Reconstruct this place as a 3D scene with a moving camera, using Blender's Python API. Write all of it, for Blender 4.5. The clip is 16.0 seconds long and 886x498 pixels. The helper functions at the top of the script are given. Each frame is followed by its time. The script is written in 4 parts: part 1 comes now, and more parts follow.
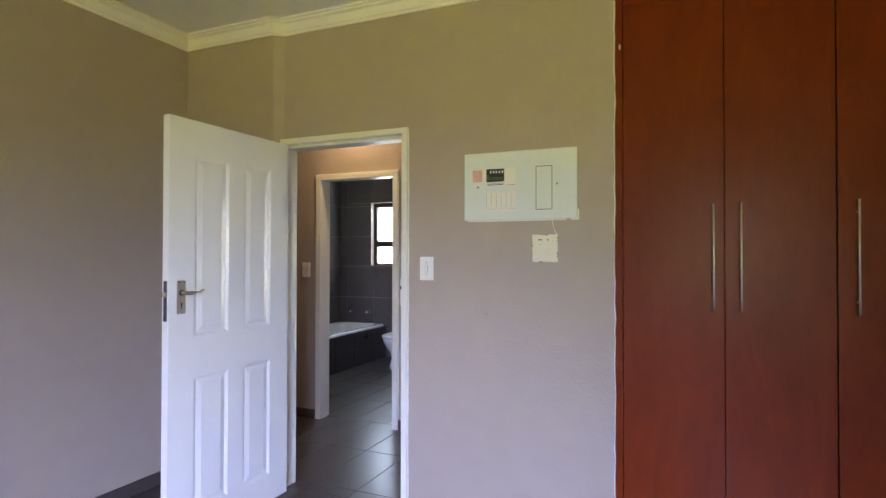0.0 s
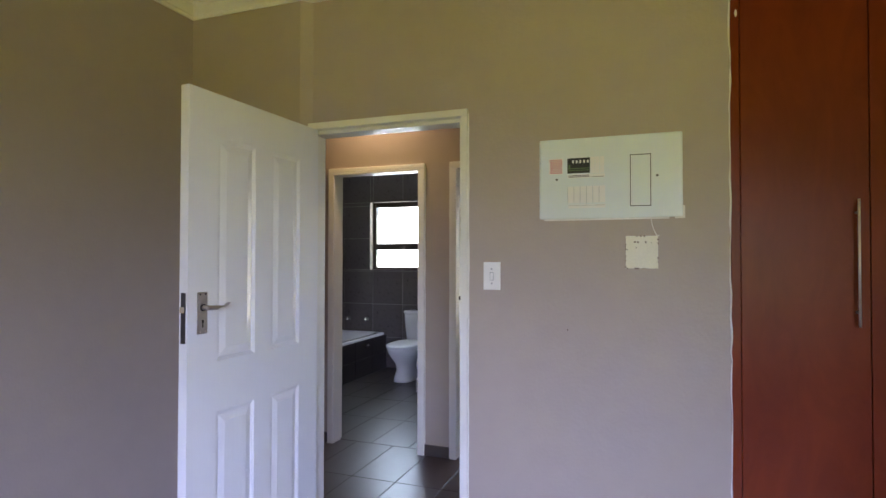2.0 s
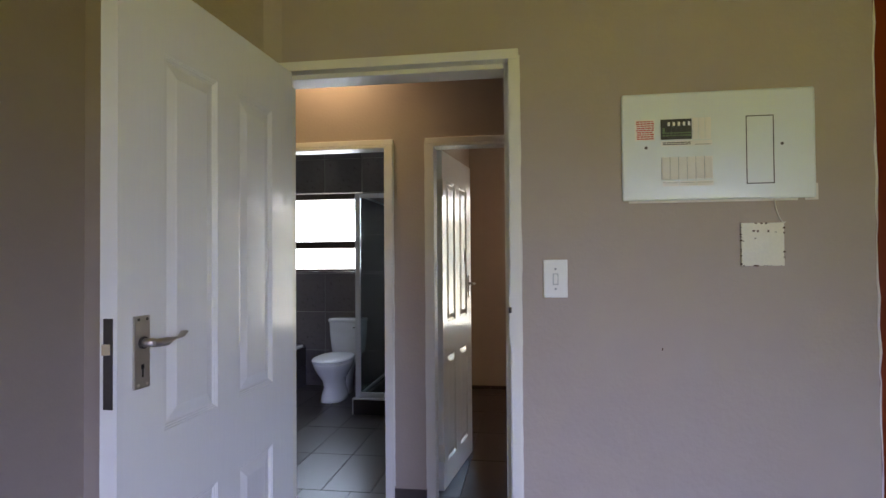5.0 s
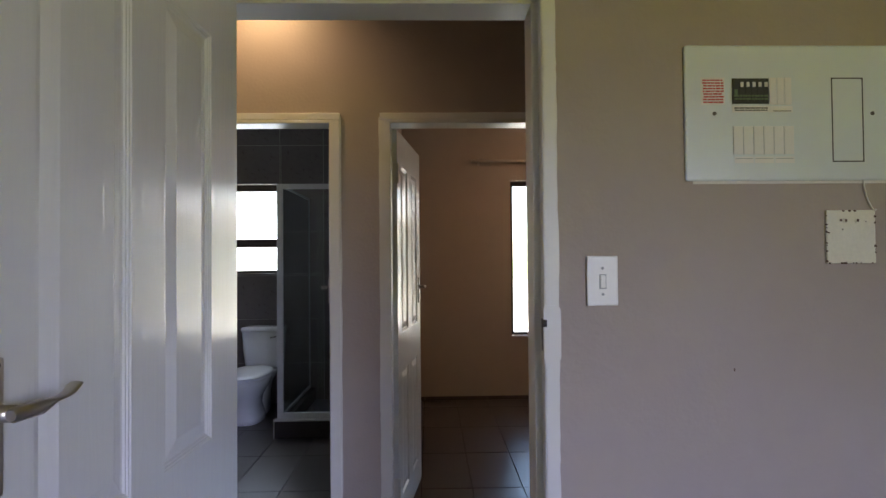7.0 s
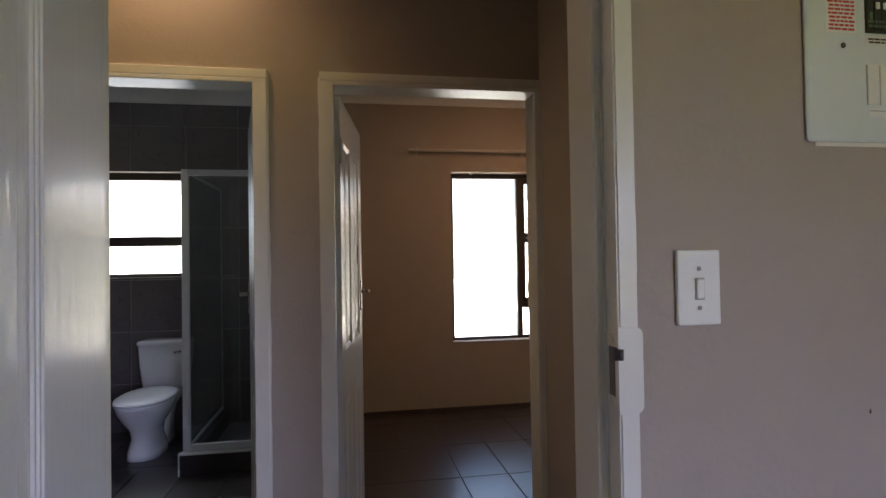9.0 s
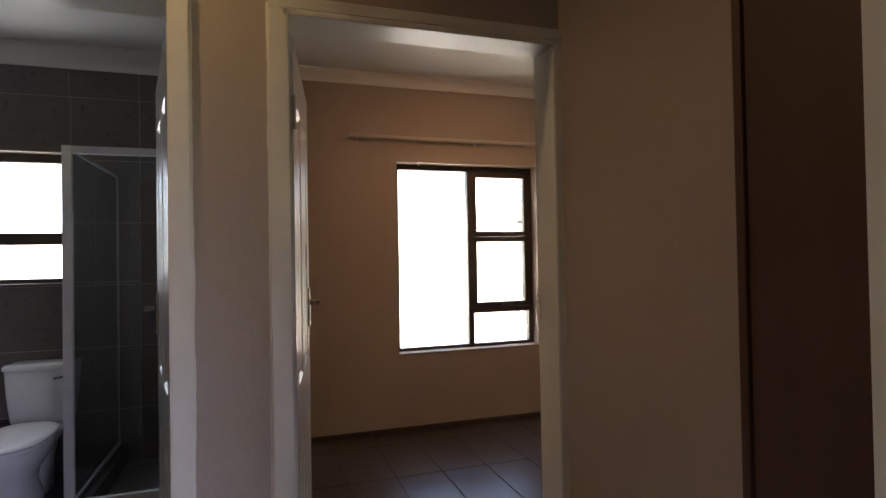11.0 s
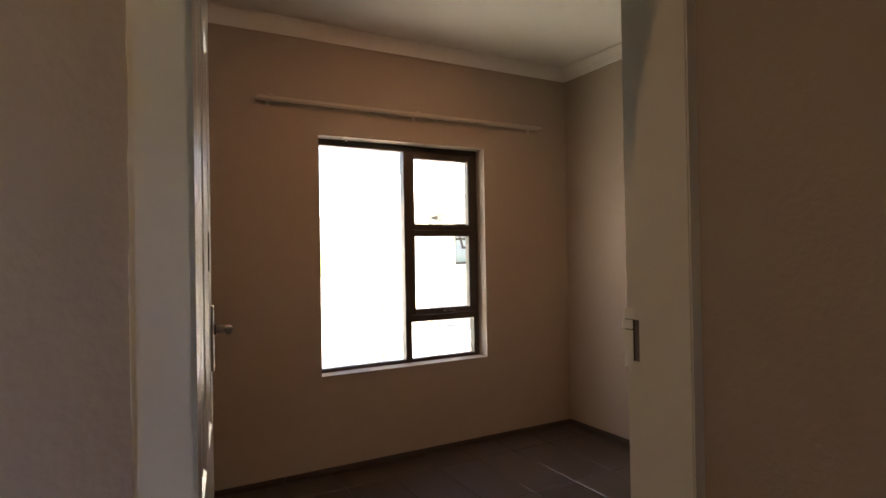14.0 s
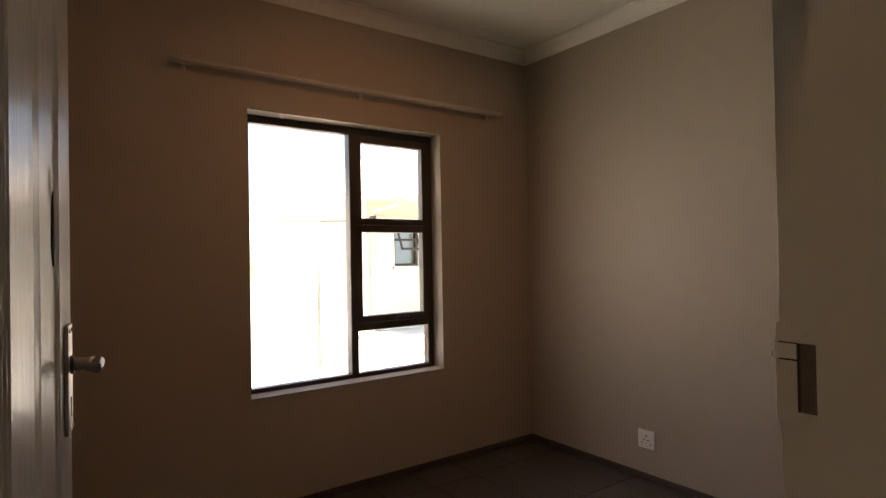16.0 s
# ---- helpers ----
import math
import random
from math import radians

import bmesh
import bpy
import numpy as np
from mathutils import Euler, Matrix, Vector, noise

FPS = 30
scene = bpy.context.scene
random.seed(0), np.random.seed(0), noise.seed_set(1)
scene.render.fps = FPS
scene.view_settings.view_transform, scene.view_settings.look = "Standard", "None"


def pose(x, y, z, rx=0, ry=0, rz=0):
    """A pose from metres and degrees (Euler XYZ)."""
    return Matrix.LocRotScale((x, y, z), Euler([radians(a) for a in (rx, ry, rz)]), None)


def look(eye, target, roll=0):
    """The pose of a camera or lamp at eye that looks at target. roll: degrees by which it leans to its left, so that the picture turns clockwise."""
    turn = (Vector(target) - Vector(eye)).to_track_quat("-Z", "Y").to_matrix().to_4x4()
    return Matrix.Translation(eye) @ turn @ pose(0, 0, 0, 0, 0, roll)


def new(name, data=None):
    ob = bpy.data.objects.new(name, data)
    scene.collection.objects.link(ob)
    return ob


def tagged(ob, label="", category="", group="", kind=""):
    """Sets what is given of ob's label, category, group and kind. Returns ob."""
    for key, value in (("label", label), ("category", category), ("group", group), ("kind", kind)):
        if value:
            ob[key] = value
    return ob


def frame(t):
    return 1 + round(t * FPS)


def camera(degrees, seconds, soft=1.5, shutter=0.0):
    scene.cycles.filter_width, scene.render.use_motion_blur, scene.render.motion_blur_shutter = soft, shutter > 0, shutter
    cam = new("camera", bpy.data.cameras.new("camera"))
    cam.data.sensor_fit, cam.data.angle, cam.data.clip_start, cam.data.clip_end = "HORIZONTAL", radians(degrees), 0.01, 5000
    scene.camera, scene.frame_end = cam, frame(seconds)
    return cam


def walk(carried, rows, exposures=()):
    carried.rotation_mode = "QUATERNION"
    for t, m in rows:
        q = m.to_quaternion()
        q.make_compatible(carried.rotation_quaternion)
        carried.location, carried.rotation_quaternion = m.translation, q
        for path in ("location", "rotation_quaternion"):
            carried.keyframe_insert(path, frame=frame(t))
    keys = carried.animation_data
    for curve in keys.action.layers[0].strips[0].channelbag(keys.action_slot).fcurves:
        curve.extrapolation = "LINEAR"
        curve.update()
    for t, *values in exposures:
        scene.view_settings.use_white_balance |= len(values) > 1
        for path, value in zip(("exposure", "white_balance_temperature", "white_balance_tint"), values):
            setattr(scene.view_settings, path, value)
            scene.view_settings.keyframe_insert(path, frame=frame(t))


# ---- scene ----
cam = camera(76.4, 16.0)
PATH = [
    (0, (0.37, -0.456, 1.379), (-0.419, 1.381, 1.405), 0.1),
    (0.5, (0.224, -0.398, 1.384), (-0.549, 1.447, 1.412), 0.0),
    (1, (0.098, -0.321, 1.385), (-0.658, 1.531, 1.415), 0.1),
    (1.5, (-0.063, -0.243, 1.39), (-0.794, 1.619, 1.423), 0.1),
    (2, (-0.214, -0.188, 1.39), (-0.908, 1.688, 1.425), 0.1),
    (2.5, (-0.334, -0.119, 1.374), (-0.987, 1.771, 1.413), 0.2),
    (3, (-0.468, -0.026, 1.379), (-1.068, 1.882, 1.416), 0.1),
    (5.5, (-1.057, 0.48, 1.382), (-1.266, 2.469, 1.415), -0.6),
    (6, (-1.13, 0.593, 1.389), (-1.257, 2.589, 1.419), -0.7),
    (6.5, (-1.22, 0.717, 1.37), (-1.263, 2.716, 1.407), -0.5),
    (7, (-1.303, 0.849, 1.37), (-1.256, 2.848, 1.408), -0.5),
    (7.5, (-1.343, 0.972, 1.371), (-1.217, 2.968, 1.406), -0.6),
    (8, (-1.375, 1.115, 1.368), (-1.174, 3.105, 1.402), -0.8),
    (8.5, (-1.418, 1.25, 1.373), (-1.147, 3.231, 1.407), -0.9),
    (9, (-1.447, 1.39, 1.369), (-1.107, 3.36, 1.402), -0.9),
    (9.5, (-1.498, 1.559, 1.374), (-1.082, 3.514, 1.408), -0.9),
    (10, (-1.531, 1.696, 1.376), (-1.032, 3.632, 1.408), -0.9),
    (12.5, (-1.594, 2.473, 1.381), (-0.801, 4.309, 1.403), -0.9),
    (13, (-1.579, 2.61, 1.38), (-0.721, 4.416, 1.398), -0.8),
    (13.5, (-1.556, 2.755, 1.384), (-0.643, 4.535, 1.403), -1.0),
    (14, (-1.537, 2.872, 1.38), (-0.574, 4.625, 1.396), -1.0),
    (14.5, (-1.496, 3.0, 1.379), (-0.489, 4.728, 1.395), -1.1),
    (15, (-1.453, 3.155, 1.379), (-0.398, 4.854, 1.4), -1.0),
    (15.5, (-1.444, 3.255, 1.374), (-0.333, 4.918, 1.393), -1.0),
    (16, (-1.404, 3.358, 1.355), (-0.239, 4.984, 1.377), -1.0),
]
EXPOSURES = [(0, 4.16, 6500, 10), (1.5, 3.90, 6500, 10), (3, 3.65, 6500, 10), (5.5, 3.36, 6500, 10), (7, 3.18, 6500, 10), (9, 3.05, 6700, 12), (10, 3.10, 6900, 14), (11.2, 3.3, 7100, 16),
             (12.5, 3.52, 7250, 14), (14.0, 3.18, 7400, 16), (15, 2.75, 7500, 18), (16, 2.56, 7500, 18)]
walk(cam, [(t, look(eye, target, roll)) for t, eye, target, roll in PATH], EXPOSURES)

# ---- world, sun, large lights ----
world = bpy.data.worlds.new("world")
scene.world = world
world.use_nodes = True
wn = world.node_tree.nodes
sky = wn.new("ShaderNodeTexSky")
sky.sky_type, sky.sun_disc = "NISHITA", False
sky.sun_elevation, sky.sun_rotation = radians(71), radians(287)
wn["Background"].inputs[1].default_value = 0.12
world.node_tree.links.new(sky.outputs[0], wn["Background"].inputs[0])

sun = new("sun", bpy.data.lights.new("sun", "SUN"))
sun.data.energy, sun.data.angle, sun.data.color = 5.0, radians(0.5), (1.0, 0.95, 0.88)
sun.matrix_world = look((-4.0, 1.2, 12.5), (0, 0, 0))


def lamp(name, kind, power, color, m, size=0.05, size_y=0.0):
    ob = new(name, bpy.data.lights.new(name, kind))
    ob.data.energy, ob.data.color = power, color
    if kind == "AREA":
        ob.data.shape, ob.data.size, ob.data.size_y = "RECTANGLE", size, size_y or size
    else:
        ob.data.shadow_soft_size = size
    ob.matrix_world = m
    return ob


# daylight in the front bedroom's window, behind the walk's start: sky from above, sunlit lawn from below
sky_lamp = lamp("window_sky_light", "AREA", 10.8, (0.485, 0.53, 1.0), look((0.90, -2.62, 1.55), (-2.0, 2.2, -3.1)), 1.45, 1.3)
sky_lamp.data.spread = radians(86)
lawn_lamp = lamp("window_lawn_light", "AREA", 1.7, (1.0, 0.83, 0.05), look((0.90, -2.60, 1.30), (-1.4, 2.2, 4.9)), 1.45, 1.1)
lawn_lamp.data.spread = radians(90)
# daylight in the bathroom window, behind its obscure glass
lamp("bathroom_daylight", "AREA", 1.55, (0.82, 0.90, 1.0), look((-3.195, 6.50, 1.685), (-3.195, 5.0, 1.45)), 0.88, 0.84)
# warm downlight in the hall
hall_lamp = lamp("hall_downlight", "SPOT", 2.0, (1.0, 0.64, 0.36), look((-2.08, 3.30, 2.735), (-2.08, 3.42, 0.0)), 0.03)
hall_lamp.data.spot_size, hall_lamp.data.spot_blend = radians(150), 1.0
# lit bulb of the second bedroom's ceiling spotlight
bulb_lamp = lamp("spotlight_bulb", "SPOT", 3.0, (1.0, 0.48, 0.22), look((0.246, 4.915, 2.655), (-0.15, 6.1, 0.9)), 0.025)
bulb_lamp.data.spot_size, bulb_lamp.data.spot_blend = radians(152), 1.0
# daylight in the second bedroom's window: sky from above, sunlit yard from below
lamp("second_window_sky_light", "AREA", 0.75, (1.0, 0.93, 0.86), look((0.05, 6.52, 1.44), (1.35, 5.0, 0.95)), 1.0, 1.3).data.spread = radians(110)
lamp("second_window_yard_light", "AREA", 0.45, (1.0, 0.90, 0.62), look((0.05, 6.51, 1.30), (1.1, 5.2, 2.3)), 1.0, 1.2).data.spread = radians(100)

# ---- materials ----
MATS = {}


def material(name, base, rough=0.5, metal=0.0, spec=0.5, vary=0.12, scale=6.0, bump=0.0, bump_scale=60.0, per_piece=0.0, rough_vary=0.0, stretch=(1, 1, 1), coat=0.0):
    """A surface with mottling at two scales, fine relief and, for pieces, a shade of its own for each."""
    m = bpy.data.materials.new(name)
    m.use_nodes = True
    nt, n = m.node_tree, m.node_tree.nodes
    link = nt.links.new
    p = n["Principled BSDF"]
    p.inputs["Roughness"].default_value, p.inputs["Metallic"].default_value = rough, metal
    p.inputs["Specular IOR Level"].default_value = spec
    p.inputs["Coat Weight"].default_value, p.inputs["Coat Roughness"].default_value = coat, 0.12
    tc = n.new("ShaderNodeTexCoord")
    mp = n.new("ShaderNodeMapping")
    mp.inputs["Scale"].default_value = stretch
    link(tc.outputs["Object"], mp.inputs["Vector"])
    big, small = n.new("ShaderNodeTexNoise"), n.new("ShaderNodeTexNoise")
    big.inputs["Scale"].default_value, big.inputs["Detail"].default_value = scale * 0.35, 3
    small.inputs["Scale"].default_value, small.inputs["Detail"].default_value = scale * 5, 6
    for t in (big, small):
        link(mp.outputs[0], t.inputs["Vector"])
    add = n.new("ShaderNodeMath")
    add.operation = "MULTIPLY_ADD"
    link(big.outputs[0], add.inputs[0])
    add.inputs[1].default_value = 1.4
    link(small.outputs[0], add.inputs[2])
    level = add.outputs[0]
    if per_piece:
        info = n.new("ShaderNodeObjectInfo")
        pp = n.new("ShaderNodeMath")
        pp.operation = "MULTIPLY_ADD"
        link(info.outputs["Random"], pp.inputs[0])
        pp.inputs[1].default_value = per_piece
        link(level, pp.inputs[2])
        level = pp.outputs[0]
    ramp = n.new("ShaderNodeMapRange")
    ramp.inputs["From Min"].default_value, ramp.inputs["From Max"].default_value = 0.6, 1.8 + per_piece
    ramp.inputs["To Min"].default_value, ramp.inputs["To Max"].default_value = 1 - vary, 1 + vary
    link(level, ramp.inputs["Value"])
    mix = n.new("ShaderNodeMix")
    mix.data_type, mix.blend_type = "RGBA", "MULTIPLY"
    mix.inputs["Factor"].default_value = 1.0
    mix.inputs["A"].default_value = (*base, 1)
    link(ramp.outputs[0], mix.inputs["B"])
    link(mix.outputs["Result"], p.inputs["Base Color"])
    if rough_vary:
        rr = n.new("ShaderNodeMapRange")
        rr.inputs["From Min"].default_value, rr.inputs["From Max"].default_value = 0.3, 0.7
        rr.inputs["To Min"].default_value, rr.inputs["To Max"].default_value = rough - rough_vary, rough + rough_vary
        link(small.outputs[0], rr.inputs["Value"])
        link(rr.outputs[0], p.inputs["Roughness"])
    if bump:
        fine = n.new("ShaderNodeTexNoise")
        fine.inputs["Scale"].default_value, fine.inputs["Detail"].default_value = bump_scale, 5
        link(mp.outputs[0], fine.inputs["Vector"])
        b = n.new("ShaderNodeBump")
        b.inputs["Strength"].default_value, b.inputs["Distance"].default_value = bump, 0.004
        link(fine.outputs[0], b.inputs["Height"])
        link(b.outputs[0], p.inputs["Normal"])
    MATS[name] = m
    return m


def grained(name, base, dark, rough, bump, amount, coat=0.0):
    """Wood grain that runs upright: long streaks bent by noise, as colour and as relief."""
    m = material(name, base, rough=rough, vary=0.05, scale=3, coat=coat)
    n, link = m.node_tree.nodes, m.node_tree.links.new
    p = n["Principled BSDF"]
    tc, mp = n.new("ShaderNodeTexCoord"), n.new("ShaderNodeMapping")
    mp.inputs["Scale"].default_value = (1.0, 1.0, 0.09)
    link(tc.outputs["Object"], mp.inputs["Vector"])
    wave = n.new("ShaderNodeTexNoise")
    wave.inputs["Scale"].default_value, wave.inputs["Detail"].default_value = 42.0, 8
    wave.inputs["Distortion"].default_value = 1.6
    link(mp.outputs[0], wave.inputs["Vector"])
    broad = n.new("ShaderNodeTexNoise")
    broad.inputs["Scale"].default_value, broad.inputs["Detail"].default_value = 5.0, 3
    link(mp.outputs[0], broad.inputs["Vector"])
    mixv = n.new("ShaderNodeMath")
    mixv.operation = "MULTIPLY_ADD"
    link(broad.outputs[0], mixv.inputs[0])
    mixv.inputs[1].default_value = 0.9
    link(wave.outputs[0], mixv.inputs[2])
    rr = n.new("ShaderNodeMapRange")
    rr.inputs["From Min"].default_value, rr.inputs["From Max"].default_value = 0.65, 1.25
    link(mixv.outputs[0], rr.inputs["Value"])
    mix = n.new("ShaderNodeMix")
    mix.data_type = "RGBA"
    scaled = n.new("ShaderNodeMath")
    scaled.operation = "MULTIPLY"
    scaled.inputs[1].default_value = amount
    link(rr.outputs[0], scaled.inputs[0])
    link(scaled.outputs[0], mix.inputs["Factor"])
    mix.inputs["A"].default_value, mix.inputs["B"].default_value = (*base, 1), (*dark, 1)
    link(mix.outputs["Result"], p.inputs["Base Color"])
    b = n.new("ShaderNodeBump")
    b.inputs["Strength"].default_value, b.inputs["Distance"].default_value = bump, 0.003
    link(wave.outputs[0], b.inputs["Height"])
    link(b.outputs[0], p.inputs["Normal"])
    return m


def glass(name, tint, rough=0.0):
    m = bpy.data.materials.new(name)
    m.use_nodes = True
    p = m.node_tree.nodes["Principled BSDF"]
    p.inputs["Base Color"].default_value = (*tint, 1)
    p.inputs["Roughness"].default_value, p.inputs["Transmission Weight"].default_value = rough, 1.0
    p.inputs["IOR"].default_value = 1.45
    return m


def glowing(name, color, strength):
    m = bpy.data.materials.new(name)
    m.use_nodes = True
    p = m.node_tree.nodes["Principled BSDF"]
    p.inputs["Emission Color"].default_value, p.inputs["Emission Strength"].default_value = (*color, 1), strength
    return m


PAINT = material("greige_wall_paint", (0.390, 0.331, 0.272), rough=0.60, vary=0.06, scale=2.2, bump=0.30, bump_scale=70, rough_vary=0.06)
CEIL = material("white_ceiling_board", (0.74, 0.74, 0.70), rough=0.85, vary=0.04, scale=2, bump=0.05, bump_scale=80)
CORN = material("white_cornice_plaster", (0.78, 0.77, 0.73), rough=0.7, vary=0.05, scale=5, bump=0.05, bump_scale=60)
DOORW = grained("white_gloss_door_enamel", (0.78, 0.79, 0.76), (0.74, 0.75, 0.71), 0.30, 0.14, 0.3, coat=0.7)
soft_relief = DOORW.node_tree.nodes.new("ShaderNodeBump")
soft_relief.inputs["Strength"].default_value, soft_relief.inputs["Distance"].default_value = 0.35, 0.003
for node in DOORW.node_tree.nodes:
    if node.bl_idname == "ShaderNodeTexNoise" and node.inputs["Distortion"].default_value > 1:
        DOORW.node_tree.links.new(node.outputs[0], soft_relief.inputs["Height"])
DOORW.node_tree.links.new(soft_relief.outputs[0], DOORW.node_tree.nodes["Principled BSDF"].inputs["Coat Normal"])
FRAMEW = material("cream_frame_enamel", (0.72, 0.71, 0.63), rough=0.34, vary=0.02, scale=3, bump=0.05, bump_scale=18)
CHERRY = grained("cherry_wood_laminate", (0.186, 0.0300, 0.0056), (0.098, 0.0130, 0.0028), 0.34, 0.015, 0.75)
for node in CHERRY.node_tree.nodes:
    if node.bl_idname == "ShaderNodeTexNoise" and node.inputs["Distortion"].default_value > 1:
        node.inputs["Scale"].default_value, node.inputs["Roughness"].default_value = 9.0, 0.62
    if node.bl_idname == "ShaderNodeMapping" and node.inputs["Scale"].default_value[2] < 0.5:
        node.inputs["Scale"].default_value = (1.0, 1.0, 0.30)
CHERRY.node_tree.nodes["Principled BSDF"].inputs["Specular IOR Level"].default_value = 0.12
FTILE = material("dark_brown_floor_tile", (0.064, 0.054, 0.053), rough=0.30, vary=0.2, scale=3, per_piece=0.5)
WTILE = material("charcoal_wall_tile", (0.125, 0.108, 0.105), rough=0.34, vary=0.28, scale=5, bump=0.06, bump_scale=30, per_piece=0.4, rough_vary=0.08)
BTILE = material("black_bath_tile", (0.045, 0.038, 0.038), rough=0.3, vary=0.2, scale=6, per_piece=0.3)
SKIRT = material("dark_skirting_tile", (0.07, 0.058, 0.052), rough=0.4, vary=0.25, scale=6, bump=0.06, per_piece=0.3)
GROUTD = material("dark_floor_grout", (0.024, 0.021, 0.019), rough=0.9, vary=0.25, scale=14, bump=0.2)
GROUTL = material("light_wall_grout", (0.38, 0.36, 0.34), rough=0.9, vary=0.2, scale=14, bump=0.2)
PORC = material("white_porcelain", (0.82, 0.83, 0.84), rough=0.12, vary=0.02, scale=3, coat=0.5)
SEATP = material("white_toilet_seat_plastic", (0.80, 0.82, 0.86), rough=0.25, vary=0.02, scale=3)
PLASW = material("white_switch_plastic", (0.82, 0.82, 0.78), rough=0.35, vary=0.04, scale=20)
PLASG = material("grey_plastic_and_gap_shade", (0.33, 0.35, 0.34), rough=0.5, vary=0.1, scale=20)
BOARDW = material("white_board_enamel", (0.71, 0.77, 0.76), rough=0.26, vary=0.015, scale=8, bump=0.03, bump_scale=20)
CREAMP = material("cream_painted_plate", (0.76, 0.74, 0.60), rough=0.5, vary=0.1, scale=25, bump=0.25, bump_scale=70)
RUST = material("rust_brown_chip", (0.09, 0.045, 0.025), rough=0.9, vary=0.4, scale=60)
BLACKP = material("black_breaker_plastic", (0.015, 0.018, 0.015), rough=0.4, vary=0.2, scale=40)
GREENP = material("green_breaker_print", (0.10, 0.16, 0.07), rough=0.5, vary=0.3, scale=60)
REDINK = material("red_label_ink", (0.55, 0.06, 0.05), rough=0.7, vary=0.15, scale=80)
# label ink, also the painted shade of the board's cover gap
INK = material("black_ink_and_gap_shade", (0.03, 0.03, 0.03), rough=0.7, vary=0.2, scale=80)
LABELP = material("off_white_label", (0.76, 0.75, 0.70), rough=0.6, vary=0.05, scale=40)
SATIN = material("satin_nickel", (0.50, 0.47, 0.42), rough=0.34, metal=1.0, vary=0.03, scale=10)
DARKWOOD = material("dark_brown_timber", (0.085, 0.042, 0.026), rough=0.5, vary=0.25, scale=4, stretch=(1, 1, 0.15))
DARKM = material("dark_lock_steel", (0.10, 0.095, 0.09), rough=0.42, metal=0.8, vary=0.25, scale=40)
BRASS = material("worn_brass", (0.20, 0.165, 0.10), rough=0.5, metal=0.7, vary=0.1, scale=20)
CHROME = material("chrome", (0.8, 0.8, 0.8), rough=0.08, metal=1.0, vary=0.03, scale=10)
BRONZE = material("bronze_aluminium", (0.052, 0.040, 0.033), rough=0.45, metal=0.25, vary=0.15, scale=12)
WALU = material("white_shower_aluminium", (0.66, 0.67, 0.69), rough=0.35, vary=0.06, scale=8)
HANDLE = material("brushed_steel_handle", (0.74, 0.68, 0.60), rough=0.42, metal=0.7, vary=0.04, scale=20)
RAILW = material("beige_curtain_rail", (0.54, 0.49, 0.43), rough=0.4, vary=0.06, scale=8)
# painted shade: grey standing in for the dark inside the strike's latch slot
SLOT_SHADE = material("strike_slot_shade", (0.17, 0.15, 0.145), rough=0.8, vary=0.2, scale=20)
GREYF = material("grey_shower_bead", (0.30, 0.31, 0.33), rough=0.4, vary=0.06, scale=8)
# near-black colour painted for the shade inside holes and narrow gaps
HOLE_SHADE = material("painted_hole_shade", (0.012, 0.011, 0.011), rough=0.9, vary=0.2, scale=20)
CAULK = material("white_paint_drip", (0.74, 0.72, 0.66), rough=0.6, vary=0.1, scale=30)
GLASS = glass("clear_window_glass", (0.98, 1.0, 0.99))
FROST = glass("obscure_window_glass", (0.97, 0.99, 1.0), 0.25)
SHGLASS = glass("tinted_shower_glass", (0.78, 0.86, 0.90))
BULB = glowing("lit_bulb", (1.0, 0.72, 0.40), 14)
GRASS = material("sunlit_lawn", (0.16, 0.20, 0.055), rough=0.95, vary=0.4, scale=1.5, bump=0.5, bump_scale=30)
PAVING = material("pale_yard_concrete", (0.50, 0.48, 0.43), rough=0.9, vary=0.15, scale=1.5, bump=0.2)
HOUSEW = material("cream_house_plaster", (0.58, 0.54, 0.44), rough=0.85, vary=0.08, scale=1.2, bump=0.15)
ROOFM = material("pale_roof_tile", (0.55, 0.50, 0.46), rough=0.85, vary=0.15, scale=3)
GUTTER = material("pale_cream_gutter", (0.52, 0.49, 0.40), rough=0.5, vary=0.05, scale=3)
POLE = material("galvanised_pole", (0.30, 0.30, 0.25), rough=0.6, metal=0.2, vary=0.15, scale=9)
CLOTH = material("pale_blue_curtain", (0.35, 0.42, 0.52), rough=0.9, vary=0.2, scale=9)

# ---- building helpers ----


def mesh_of(name, bm, mat, smooth=False):
    bmesh.ops.recalc_face_normals(bm, faces=bm.faces)
    me = bpy.data.meshes.new(name)
    if smooth:
        for f in bm.faces:
            f.smooth = True
    bm.to_mesh(me)
    bm.free()
    me.materials.append(mat)
    return me


def part(name, bm, mat, parent=None, label="", smooth=False, angle=None):
    ob = new(name, mesh_of(name, bm, mat, smooth or angle is not None))
    if angle is not None:
        ob.data.set_sharp_from_angle(angle=radians(angle))
    if parent:
        ob.parent = parent
    if label:
        tagged(ob, label)
    return ob


def thing(name, m, label, category, group="", kind=""):
    ob = new(name)
    ob.empty_display_size = 0.1
    ob.matrix_world = m
    return tagged(ob, label, category, group, kind)


def box(lo, hi, bevel=0.0, segs=2, bm=None):
    b = bmesh.new()
    bmesh.ops.create_cube(b, size=1)
    for v in b.verts:
        v.co = [lo[i] + (v.co[i] + 0.5) * (hi[i] - lo[i]) for i in range(3)]
    if bevel:
        bmesh.ops.bevel(b, geom=b.edges[:], offset=bevel, segments=segs, affect="EDGES", profile=0.6)
    if bm is None:
        return b
    me = bpy.data.meshes.new("tmp")
    b.to_mesh(me)
    b.free()
    bm.from_mesh(me)
    bpy.data.meshes.remove(me)
    return bm


